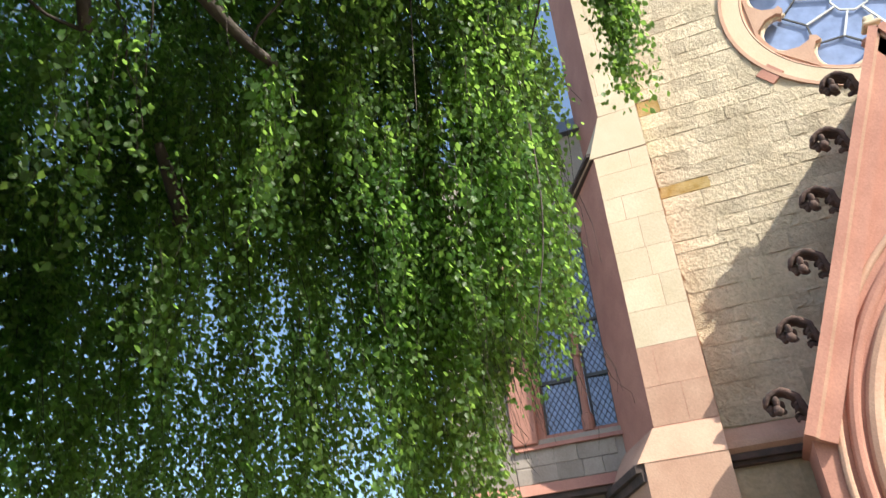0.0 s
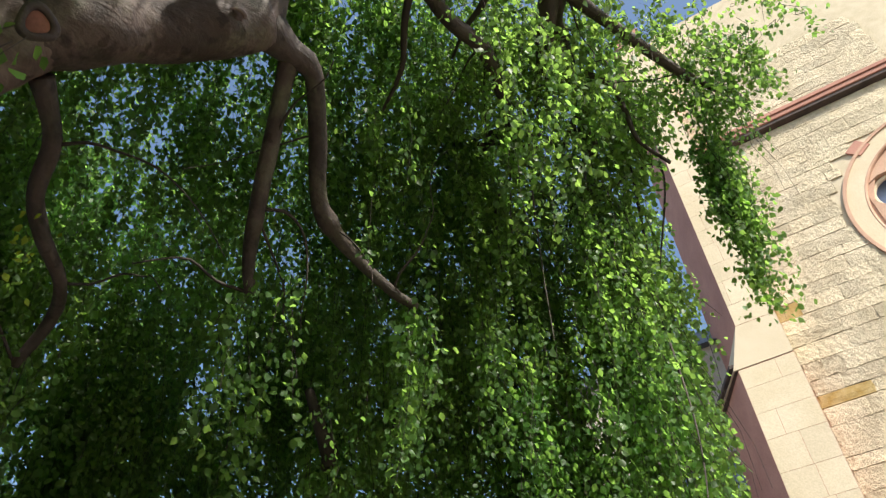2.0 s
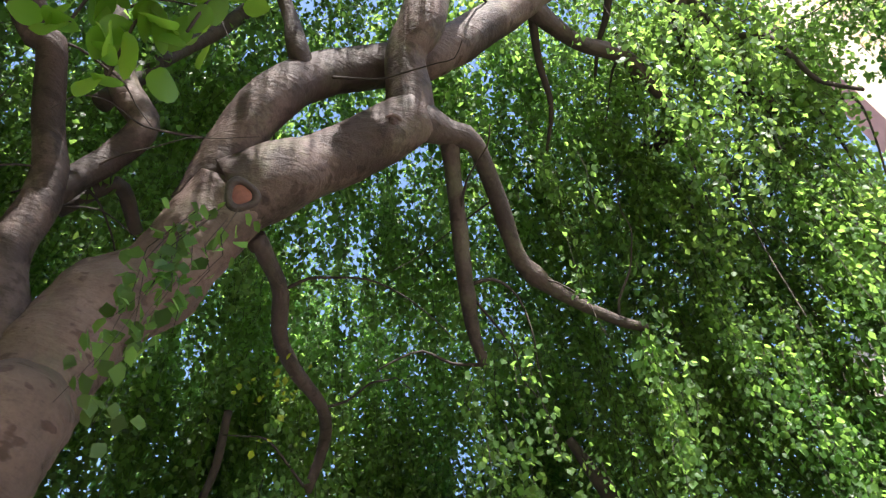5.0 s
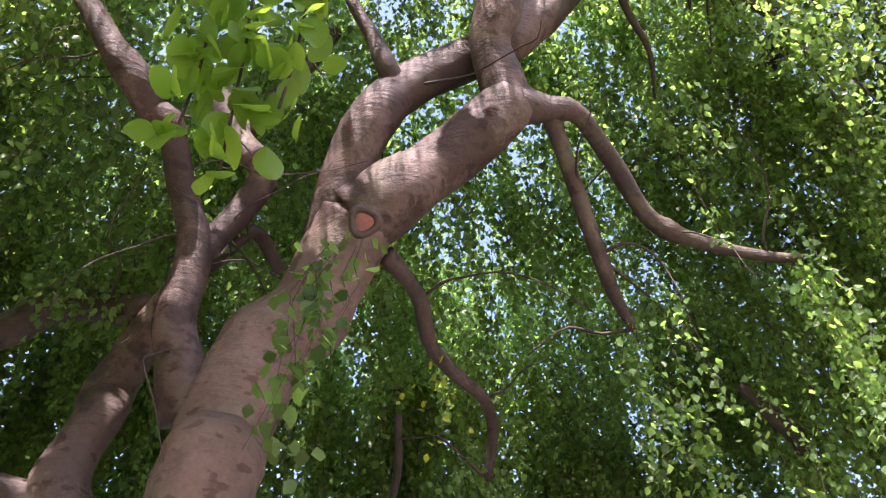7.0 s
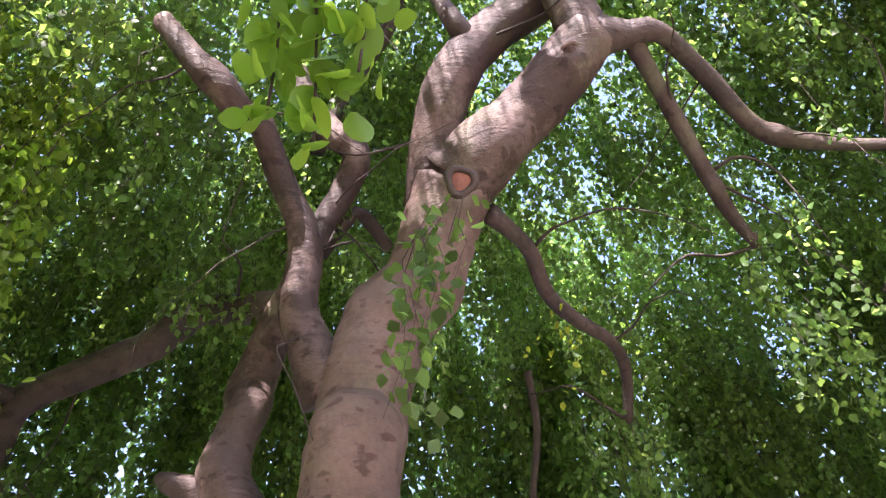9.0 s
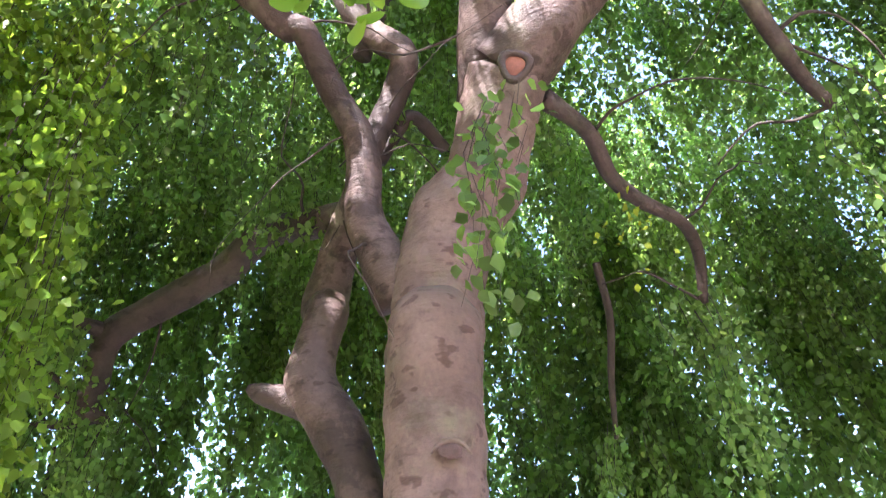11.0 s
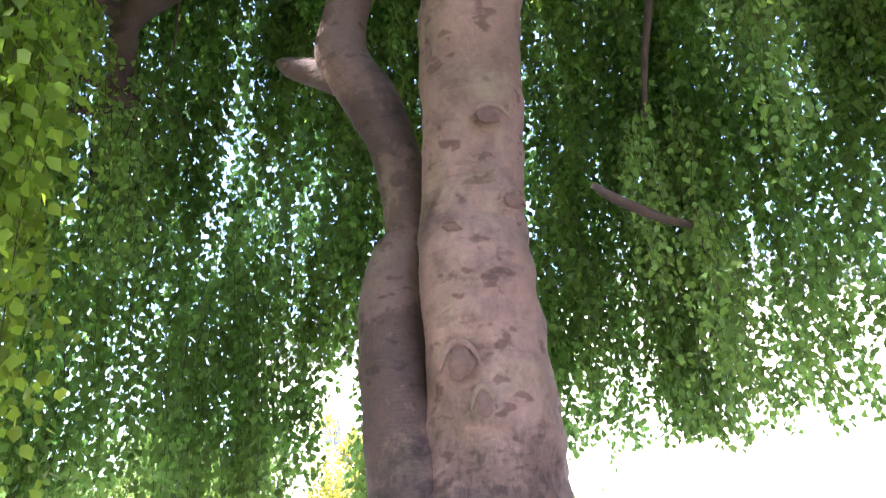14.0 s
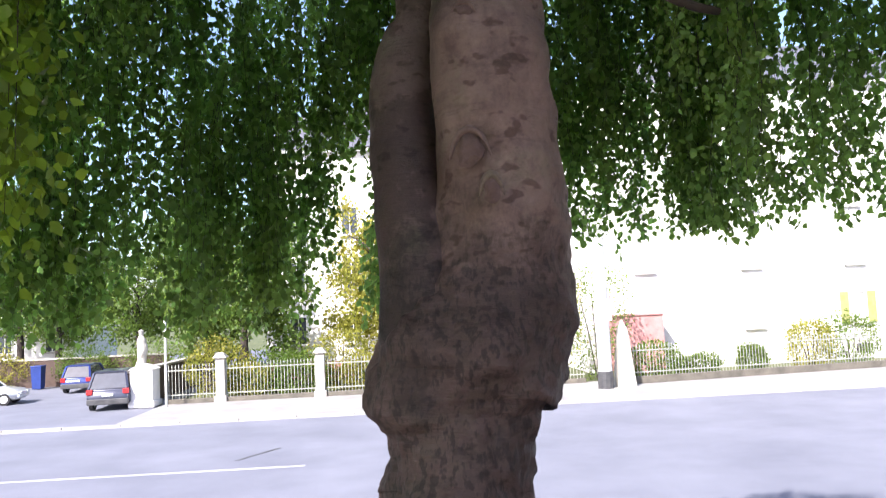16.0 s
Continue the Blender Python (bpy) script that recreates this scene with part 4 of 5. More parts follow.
church_part("upper_shaft", prism(HIGH, 12.5, 26), REDSTONE, "", buttress)
church_part("weathering", prism([(14.0, -0.19), (14.0, 1.04), (15.6, 1.92), (15.6, -0.19)], 11.44, 12.5, [(14.0, -0.19), (14.0, 0.66), (15.6, 1.35), (15.6, -0.19)]), ASHLAR, "sloped offset", buttress)
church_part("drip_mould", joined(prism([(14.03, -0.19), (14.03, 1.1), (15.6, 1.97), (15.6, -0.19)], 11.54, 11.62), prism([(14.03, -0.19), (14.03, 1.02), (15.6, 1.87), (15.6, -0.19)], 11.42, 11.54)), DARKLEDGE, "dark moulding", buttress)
church_part("plinth_slope", prism([(13.62, -0.19), (13.62, 1.32), (15.6, 2.25), (15.6, -0.19)], 4.76, 5.42, [(14.0, -0.19), (14.0, 0.97), (15.6, 1.77), (15.6, -0.19)]), REDLIGHT, "flared red stone base", buttress)
church_part("plinth_mould", joined(prism([(13.66, -0.19), (13.66, 1.38), (15.6, 2.3), (15.6, -0.19)], 4.62, 4.76), prism([(13.66, -0.19), (13.66, 1.28), (15.6, 2.2), (15.6, -0.19)], 4.46, 4.62)), DARKLEDGE, "", buttress)
church_part("plinth", prism([(13.63, -0.19), (13.63, 1.2), (15.6, 2.1), (15.6, -0.19)], -0.2, 4.77), REDLIGHT, "", buttress)

# rose window
rose = church_part("rose_window", ring(2.32, 2.72, 14.63, 14.8, 72), ASHLAR, "round tracery window with red and cream stone rings")
church_part("label_mould", ring(2.7, 2.78, 14.59, 14.68, 72), REDLIGHT, "", rose)
church_part("red_ring", ring(2.15, 2.34, 14.72, 14.9, 72), REDLIGHT, "", rose)
church_part("inner_roll", ring(2.26, 2.36, 14.62, 14.78, 72, round_edge=1), REDLIGHT, "", rose)
church_part("reveal", ring(2.17, 2.27, 14.77, 15.4, 72), ASHLAR, "", rose)
for i in range(8):
    a = 2 * math.pi * (i + 0.5) / 8
    cy, cz = AXIS + 1.62 * math.cos(a), ROSE_Z + 1.62 * math.sin(a)
    church_part("foil", sweep_yz([(cy + 0.55 * math.cos(a + q), cz + 0.55 * math.sin(a + q)) for q in np.linspace(-2.1, 2.1, 16)], 14.84, 0.055, 8), ASHLAR, "", rose)
    b = 2 * math.pi * i / 8
    o = lambda r, w: (AXIS + r * math.cos(b) - w * math.sin(b), ROSE_Z + r * math.sin(b) + w * math.cos(b))
    church_part("cusp", slab_yz([o(2.17, -0.72), o(2.08, -0.4), o(1.86, -0.16), o(1.6, -0.07), o(1.5, -0.13), o(1.44, 0), o(1.5, 0.13), o(1.6, 0.07), o(1.86, 0.16), o(2.08, 0.4), o(2.17, 0.72)], 14.69, 14.96), REDLIGHT, "", rose)
glass = bmesh.new()
bmesh.ops.create_circle(glass, cap_ends=True, segments=48, radius=2.25)
for v in glass.verts:
    v.co = Vector((15.05, AXIS + v.co.x, ROSE_Z + v.co.y))
church_part("pane", glass, CHURCH_GLASS, "leaded glass, blue of the reflected sky put into its colour", rose)
for i in range(8):
    a, b = 2 * math.pi * i / 8, 2 * math.pi * (i + 1) / 8
    at_ = lambda r, t: (15.0, AXIS + r * math.cos(t), ROSE_Z + r * math.sin(t))
    mid = (a + b) / 2
    church_part("glazing_bar", bar(at_(0.4, a), at_(0.4, b), 0.035), WHITEMETAL, "", rose)
    church_part("glazing_bar", bar(at_(0.4, mid), at_(1.12, mid), 0.045), WHITEMETAL, "", rose)
    church_part("glazing_bar", bar(at_(1.46, a), at_(1.12, mid), 0.035), LEAD, "", rose)
    church_part("glazing_bar", bar(at_(1.46, b), at_(1.12, mid), 0.035), LEAD, "", rose)
    key_at = mid - 0.28
    o = lambda r, w: (AXIS + r * math.cos(key_at) - w * math.sin(key_at), ROSE_Z + r * math.sin(key_at) + w * math.cos(key_at))
    if i % 2:
        church_part("keystone", slab_yz([o(2.62, -0.2), o(2.62, 0.2), o(3.0, 0.22), o(3.0, -0.22)], 14.6, 14.7), REDSTONE, "", rose)

# portal gable with crockets
GX, FOOT, APEX = 12.85, (-1.414, 4.5), (-4.65, 11.55)
mir = lambda p: (2 * APEX[0] - p[0], p[1])
gable = church_part("portal_gable", slab_yz([(FOOT[0] + 0.02, -0.2), (FOOT[0] + 0.02, FOOT[1]), (APEX[0], APEX[1] - 0.05), mir((FOOT[0] + 0.02, FOOT[1])), mir((FOOT[0] + 0.02, -0.2))], GX, 14.7), REDSTONE, "steep red sandstone gable over the portal")
for flip in (lambda p: p, mir):
    run = (Vector((APEX[0] - FOOT[0], APEX[1] - FOOT[1]))).normalized()
    out = Vector((run.y, -run.x)) * (-1 if run.x < 0 else 1)
    out = Vector((abs(out.x), abs(out.y)))
    for w0, w1, x0, x1, mat in ((-0.02, 0.14, 12.59, 14.66, REDSTONE), (-0.07, -0.02, 12.64, 12.87, REDLIGHT), (-0.32, -0.07, 12.7, 12.87, REDSTONE)):
        pts = [Vector(FOOT) + out * w0, Vector(APEX) + out * w0, Vector(APEX) + out * w1, Vector(FOOT) + out * w1]
        church_part("coping", slab_yz([flip((p.x, p.y)) for p in pts], x0, x1), mat, "", gable)
for dy, z0, z1 in ((0.13, 11.42, 11.6), (0.09, 11.6, 11.74), (0.16, 11.74, 11.82), (0.09, 11.82, 12.0)):
    church_part("finial", box(12.85 - dy, APEX[0] - dy, z0, 12.85 + dy, APEX[0] + dy, z1, 0.04), ASHLAR, "", gable)


def crocket():
    """A curled stone leaf: stalk, rolled head and lobes."""
    bits = []
    for dx, r in ((-0.12, 0.06), (0, 0.085), (0.12, 0.06)):
        bits.append(tube([(dx * 0.5, -0.04, -0.34, r * 0.8), (dx, 0.04, -0.12, r), (dx, 0.1, 0.08, r), (dx, 0.26, 0.21, r), (dx, 0.46, 0.22, r), (dx, 0.62, 0.12, r * 0.9), (dx * 0.8, 0.66, 0.0, r * 0.7)], 10, 0.03, 0.5))
    for s in range(7):
        a = s * 0.9
        bits.append(tube([(0.13 * math.sin(s * 2.1), 0.5 + 0.02 * math.cos(a), -0.04, 0.05), (0.16 * math.sin(s * 2.1), 0.5 + 0.11 * math.cos(a), -0.04 + 0.11 * math.sin(a), 0.075), (0.1 * math.sin(s * 2.1), 0.5 + 0.17 * math.cos(a), -0.04 + 0.17 * math.sin(a), 0.035)], 8, 0.03, 0.5))
    for s in range(5):
        bits.append(tube([(0.12 * math.sin(s * 1.9), 0.02, -0.36 + 0.1 * s, 0.03), (0.15 * math.sin(s * 1.9), 0.13, -0.3 + 0.09 * s, 0.055), (0.12 * math.sin(s * 1.9), 0.2, -0.36 + 0.08 * s, 0.025)], 8, 0.04, 0.4))
    return joined(*bits)


first = None
for i in range(8):
    t = 0.049 + i * 0.1607
    if t > 0.97:
        break
    for side in (1, -1):
        y, z = FOOT[0] + (APEX[0] - FOOT[0]) * t + 0.1, FOOT[1] + (APEX[1] - FOOT[1]) * t + 0.32
        if first is None:
            first = smooth(part("crocket", crocket(), CARVED, gable, "dark curled stone leaf"))
            ob = first
        else:
            ob = new("crocket", first.data)
            ob.parent = gable
            ob["label"] = "dark curled stone leaf"
        y = y if side == 1 else 2 * APEX[0] - y
        ob.matrix_local = Matrix.Translation(Vector((13.05, y, z)) - CHURCH_AT) @ Matrix.Scale(0.85, 4) @ (Matrix.Rotation(0, 4, "Z") if side == 1 else Matrix.Rotation(math.pi, 4, "Z"))
# pointed arch orders
for r, x, th, mat in ((2.95, 12.83, 0.06, REDLIGHT), (2.73, 12.83, 0.1, REDSTONE), (2.46, 12.85, 0.13, REDLIGHT), (2.17, 12.89, 0.11, REDSTONE), (1.9, 12.93, 0.12, REDLIGHT)):
    pts = [(APEX[0] + r, -0.2), (APEX[0] + r, 2.2)]
    pts += [(APEX[0] + r - 1.75 * r * (1 - math.cos(a)), 3.6 + 1.75 * r * math.sin(a)) for a in np.linspace(0.0, math.acos(1 - 1 / 1.75), 12)]
    for flip in (lambda p: p, mir):
        church_part("arch_roll", sweep_yz([flip(p) for p in pts], x, th), mat, "", gable)
church_part("portal_door", slab_yz([(APEX[0] - 1.8, -0.2), (APEX[0] + 1.8, -0.2), (APEX[0] + 1.8, 3.6), (APEX[0], 6.2), (APEX[0] - 1.8, 3.6)], 12.82, 12.87), TWIG, "dark wooden portal door", gable)

# aisle bay with its leaded window
aisle = church_part("aisle_wall", box(15.5, 1.2, -0.2, 16.2, 5.4, 6.0), GREYSTONE, "grey sandstone aisle wall with a leaded window")
church_part("wall_panel", box(15.5, 3.95, 6.0, 16.2, 5.4, 13.4), GREYSTONE, "", aisle)
church_part("wall_panel", box(15.5, 1.2, 10.6, 16.2, 3.95, 13.4), GREYSTONE, "", aisle)
church_part("aisle_return", box(16.2, 4.6, -0.2, 24, 5.4, 13.4), GREYSTONE, "", aisle)
church_part("aisle_roof", prism([(15.3, 0.5), (15.3, 5.6), (24, 5.6), (24, 0.5)], 13.4, 17.5, [(20, 0.5), (20, 5.6), (20.2, 5.6), (20.2, 0.5)]), SLATE, "slate roof", aisle)
church_part("ledge", prism([(15.2, 1.9), (15.2, 5.5), (15.6, 5.5), (15.6, 1.9)], 4.85, 5.1, [(15.4, 1.9), (15.4, 5.5), (15.6, 5.5), (15.6, 1.9)]), REDSTONE, "", aisle)
church_part("ledge_mould", box(15.26, 1.9, 4.72, 15.56, 5.5, 4.85, 0.03), DARKLEDGE, "", aisle)
win = church_part("window", joined(box(15.42, 3.42, 5.92, 15.95, 3.96, 10.6, 0.03), box(15.62, 3.28, 6.0, 15.95, 3.44, 10.6, 0.03)), REDSTONE, "tall leaded window in a red stone frame")
church_part("jamb", joined(box(15.45, 1.24, 5.92, 15.95, 1.62, 10.6, 0.03), box(15.62, 1.6, 6.0, 15.95, 1.74, 10.6, 0.03)), REDSTONE, "", win)
church_part("sill", prism([(15.4, 1.3), (15.4, 3.97), (15.9, 3.97), (15.9, 1.3)], 5.8, 6.12, [(15.7, 1.3), (15.7, 3.97), (15.9, 3.97), (15.9, 1.3)]), REDSTONE, "", win)
church_part("mullion", joined(tube([(15.7, 2.36, 6.0, 0.085), (15.7, 2.36, 8.0, 0.085), (15.7, 2.36, 10.6, 0.085)], 12, 0.5, 0.0), tube([(15.7, 2.36, 6.05, 0.13), (15.7, 2.36, 6.35, 0.13), (15.7, 2.36, 6.42, 0.1)], 12, 0.05, 0.0), tube([(15.7, 2.36, 7.7, 0.12), (15.7, 2.36, 7.8, 0.12)], 12, 0.05, 0.0)), REDSTONE, "", win)
for y0, y1 in ((2.44, 3.29), (1.73, 2.28)):
    pane = church_part("pane", box(15.82, y0, 6.08, 15.84, y1, 10.6), CHURCH_GLASS, "lozenge-leaded glass", win)
    church_part("casement", joined(box(15.76, y0, 6.08, 15.83, y0 + 0.05, 10.6), box(15.76, y1 - 0.05, 6.08, 15.83, y1, 10.6), box(15.76, y0, 6.08, 15.83, y1, 6.14), box(15.75, y0, 7.22, 15.83, y1, 7.3), box(15.76, y0, 8.5, 15.83, y1, 8.56)), DARKMETAL, "", win)
    bits = []
    span = y1 - y0
    for k in range(-8, 30):
        for s in (1, -1):
            z0 = 6.1 + k * 0.2
            ya, za, yb, zb = (y0, z0, y1, z0 + span * 1.6) if s == 1 else (y1, z0, y0, z0 + span * 1.6)
            lo, hi = max(0, (6.1 - za) / (zb - za)), min(1, (10.5 - za) / (zb - za))
            if lo < hi:
                bits.append(bar((15.815, ya + (yb - ya) * lo, za + (zb - za) * lo), (15.815, ya + (yb - ya) * hi, za + (zb - za) * hi), 0.014))
    church_part("lead_lattice", joined(*bits), LEAD, "", win)

# ---- stones of the church, each a piece of its own ----
def stone_mesh(seed, rough, mat, n=4, inset=0.484):
    """A block one metre wide and high with a bulged or smooth front and soft arrises."""
    r = random.Random(seed)
    bm = bmesh.new()
    grid, spots = [], [-0.5] + [float(q) for q in np.linspace(-inset, inset, n - 1)] + [0.5]
    for i in range(n + 1):
        row = []
        for j in range(n + 1):
            u, v = spots[j], spots[i]
            edge = max(abs(u), abs(v)) > 0.49
            row.append(bm.verts.new(((0.0 if edge else -1.0 + r.uniform(-rough, rough)), u + (0 if edge else r.uniform(-0.05, 0.05)), v + (0 if edge else r.uniform(-0.05, 0.05)))))
        grid.append(row)
    for i in range(n):
        for j in range(n):
            bm.faces.new((grid[i][j], grid[i + 1][j], grid[i + 1][j + 1], grid[i][j + 1]))
    rim = grid[0] + [g[-1] for g in grid[1:]] + grid[-1][-2::-1] + [g[0] for g in grid[-2:0:-1]]
    back = [bm.verts.new((2.0, v.co.y, v.co.z)) for v in rim]
    for i in range(len(rim)):
        j = (i + 1) % len(rim)
        bm.faces.new((rim[i], rim[j], back[j], back[i]))
    bmesh.ops.recalc_face_normals(bm, faces=bm.faces)
    me = bpy.data.meshes.new("stone")
    bm.to_mesh(me)
    bm.free()
    me.materials.append(mat)
    return me


ROUGH = [stone_mesh(i, 0.8, RUBBLE, 5) for i in range(9)]
FLAT = [stone_mesh(40 + i, 0.06, RUBBLE, 3) for i in range(3)]
YELLOW = stone_mesh(60, 0.7, OCHRE)
SMOOTH = [stone_mesh(70 + i, 0.02, ASHLAR, 3, 0.492) for i in range(2)]
PINK = [stone_mesh(80 + i, 0.02, REDLIGHT, 3, 0.492) for i in range(2)]
GREY = [stone_mesh(90 + i, 0.25, GREYSTONE, 3) for i in range(4)]


more_stones, laid = [], 0


def lay(mesh, x, y, z, w, h, depth, parent, name="stone"):
    global laid
    if parent is west:
        laid += 1
        if laid > 300:
            more_stones.append((mesh, Matrix.Translation(Vector((x, y, z)) - CHURCH_AT) @ Matrix.Diagonal((depth, w, h, 1))))
            return
    ob = new(name, mesh)
    ob.parent = parent
    ob.matrix_local = Matrix.Translation(Vector((x, y, z)) - CHURCH_AT) @ Matrix.Diagonal((depth, w, h, 1))


sr = random.Random(11)


def course_wall(x, y_from, y_to, z, z_to, kinds, parent, tall=(0.26, 0.48), wide=(0.3, 1.1), skip=lambda y, z: False, depth=0.009):
    while z < z_to - 0.12:
        h = min(sr.uniform(*tall), z_to - z)
        y = y_from
        while y > y_to:
            w = min(sr.uniform(*wide), y - y_to)
            if w > 0.12 and not skip(y - w / 2, z + h / 2):
                lay(kinds(y - w / 2, z + h / 2), x, y - w / 2, z + h / 2, w - 0.007, h - 0.007 + sr.uniform(-0.008, 0.003), depth * sr.uniform(0.6, 1.7), parent)
            y -= w
        z += h


def behind(y, z):
    edge = FOOT[0] + (APEX[0] - FOOT[0]) * (z - FOOT[1]) / (APEX[1] - FOOT[1])
    return math.hypot(y - AXIS, z - ROSE_Z) < ROSE_R + 0.22 or (y < edge - 0.35 and z < APEX[1] - 0.2)


def pick(y, z):
    if abs(z - 10.4) < 0.14 and -1.4 < y < -0.6 or (abs(z - 12.9) < 0.16 and -0.6 < y):
        return YELLOW
    k = sr.random()
    return YELLOW if k < 0.005 else sr.choice(ROUGH) if k < 0.72 and z > 7 else sr.choice(FLAT)


course_wall(14.64, -0.2, -7.2, 5.36, 18.68, pick, west, skip=behind)
course_wall(14.64, -0.2, -5.5, 19.16, 22.0, lambda y, z: sr.choice(FLAT + ROUGH[:3]), west)
course_wall(14.34, -0.2, -1.7, 2.6, 4.56, lambda y, z: YELLOW if sr.random() < 0.12 else sr.choice(FLAT), base_wall)
course_wall(15.49, 5.38, 3.98, 5.12, 11.0, lambda y, z: sr.choice(GREY), aisle, (0.4, 0.6), (0.4, 0.9), depth=0.012)
course_wall(15.49, 3.96, 1.85, 5.12, 5.8, lambda y, z: sr.choice(GREY), aisle, (0.3, 0.4), (0.35, 0.7), depth=0.012)
z = 5.44
while z < 25:
    if 11.2 < z < 12.5:
        z = 12.52
    h = sr.uniform(0.5, 0.78)
    if z < 11.4:
        h = min(h, 11.42 - z)
    right = 0.95 if z < 11.5 else 0.66
    cut = sr.uniform(0.2, 0.75) if sr.random() < 0.7 else None
    ys = [-0.19, cut, right] if cut else [-0.19, right]
    for a, b in zip(ys, ys[1:]):
        kind = PINK if z < 6.9 else SMOOTH
        if b - a > 0.1 and h > 0.1:
            lay(sr.choice(kind), 14.015, (a + b) / 2, z + h / 2, b - a - 0.008, h - 0.008, 0.01, buttress)
    z += h

rest = bmesh.new()
for mesh, m in more_stones:
    tmp = mesh.copy()
    tmp.transform(m)
    rest.from_mesh(tmp)
    bpy.data.meshes.remove(tmp)
tagged(part("upper_masonry", rest, RUBBLE, west), kind="stuff")

# ---- across the road ----
def at_street(x, y, z=0.0, turn=0.0):
    return STREET @ Matrix.Translation((x, y, z)) @ Matrix.Rotation(radians(turn), 4, "Z")


def cylinder(x, y, z0, z1, r0, r1=None, sides=14):
    return tube([(x, y, z0, r0), (x, y, (z0 + z1) / 2, (r0 + (r1 or r0)) / 2), (x, y, z1, r1 or r0)], sides, 10, 0.0)


# road markings, joints and kerb
for y, x0, x1 in ((-9.95, -60, -6.7),):
    street("lane_marking", box(x0, y - 0.09, -0.01, x1, y + 0.09, 0.006), PAINT, "worn white lane line on the road", "road marking")
street("road_patch", prism([(-9.0, -8.6), (-8.86, -8.6), (-7.9, -6.9), (-8.04, -6.9)], -0.01, 0.005), DARKMETAL, "dark tar joint in the asphalt", "road patch")
kerb = street("kerb", box(-120, -0.2, -0.1, 120, -0.19, 0.05), KERB, "row of pale granite kerb stones", "kerb")
stone = bpy.data.meshes.new("kerb_stone")
bm = box(-1.18, -0.19, -0.1, 1.18, -0.004, 0.125, 0.015)
bm.to_mesh(stone)
bm.free()
stone.materials.append(KERB)
for i in range(-24, 25):
    ob = new("kerb_stone", stone)
    ob.parent = kerb
    ob.matrix_local = Matrix.Translation((i * 2.4, 0, 0))


def railing(x0, y0, x1, y1, base_h, bar_h, base_mat, bar_mat, label):
    """Iron railing on a low base wall: rails and single upright bars."""
    length, turn = math.hypot(x1 - x0, y1 - y0), math.degrees(math.atan2(y1 - y0, x1 - x0))
    ob = empty("railing", at_street(x0, y0, 0.1, turn), label, "fence")
    part("base_wall", box(0, -0.18, 0, length, 0.18, base_h, 0.02), base_mat, ob)
    for z in (base_h + 0.18, base_h + bar_h - 0.2):
        part("rail", box(0, -0.02, z, length, 0.02, z + 0.05), bar_mat, ob)
    me = bpy.data.meshes.new("upright")
    bm = joined(box(-0.011, -0.011, 0, 0.011, 0.011, bar_h), tube([(0, 0, bar_h - 0.02, 0.03), (0, 0, bar_h + 0.06, 0.02), (0, 0, bar_h + 0.14, 0.004)], 6, 0.1, 0.0))
    bm.to_mesh(me)
    bm.free()
    me.materials.append(bar_mat)
    n = int(length / 0.17)
    for i in range(n):
        u = new("upright", me)
        u.parent = ob
        u.matrix_local = Matrix.Translation(((i + 0.5) * length / n, 0, base_h))
    return ob


MOSSY = surface("mossy_base_stone", (0.09, 0.085, 0.07), (0.18, 0.16, 0.13), 0.95, 25, 1.5)
railing(-15.9, 6.7, 5.4, 6.7, 0.22, 1.6, MOSSY, RAILING, "pale iron railing on a low stone base")
railing(7.4, 5.0, 26, 7.4, 0.34, 1.45, MOSSY, RAILING, "pale iron railing on a low mossy stone wall")


def pillar(x, y, w, h, mat, label, cap=0.12):
    ob = empty("gate_pillar", at_street(x, y, 0.1), label, "pillar")
    part("shaft", box(-w / 2, -w / 2, 0, w / 2, w / 2, h, 0.03), mat, ob)
    part("plinth", box(-w / 2 - 0.08, -w / 2 - 0.08, 0, w / 2 + 0.08, w / 2 + 0.08, 0.3, 0.03), mat, ob)
    part("cap", prism([(-w / 2 - cap, -w / 2 - cap), (w / 2 + cap, -w / 2 - cap), (w / 2 + cap, w / 2 + cap), (-w / 2 - cap, w / 2 + cap)], h, h + 0.25, [(-0.15, -0.15), (0.15, -0.15), (0.15, 0.15), (-0.15, 0.15)]), mat, ob)
    return ob


pillar(-16.85, 6.3, 1.1, 1.85, RENDERW, "broad white gate pillar beside the side street", 0.05)
pillar(-13.2, 6.7, 0.46, 2.2, STONEPOST, "weathered pale stone fence pillar")
pillar(-8.2, 6.7, 0.46, 2.2, STONEPOST, "weathered pale stone fence pillar")
ob = empty("obelisk_post", at_street(6.75, 4.2, 0.1), "tapering white stone post on the pavement", "post")
part("shaft", prism([(-0.45, -0.45), (0.45, -0.45), (0.45, 0.45), (-0.45, 0.45)], 0, 2.7, [(-0.22, -0.22), (0.22, -0.22), (0.22, 0.22), (-0.22, 0.22)]), STONEPOST, ob)
part("tip", prism([(-0.22, -0.22), (0.22, -0.22), (0.22, 0.22), (-0.22, 0.22)], 2.7, 3.2, [(-0.03, -0.03), (0.03, -0.03), (0.03, 0.03), (-0.03, 0.03)]), STONEPOST, ob)
ob = empty("street_pole", at_street(5.7, 3.75, 0.1), "thick white street pole with a dark foot", "pole")
part("shaft", cylinder(0, 0, 0.8, 7.5, 0.34, 0.3), WHITEMETAL, ob)
part("foot", cylinder(0, 0, 0, 0.8, 0.38), DARKMETAL, ob)
part("control_box", box(0.25, -0.15, 3.2, 0.45, 0.15, 4.2, 0.02), WHITEMETAL, ob)
ob = empty("sign_pole", at_street(-15.6, 5.6, 0.1), "thin grey steel sign pole", "pole")
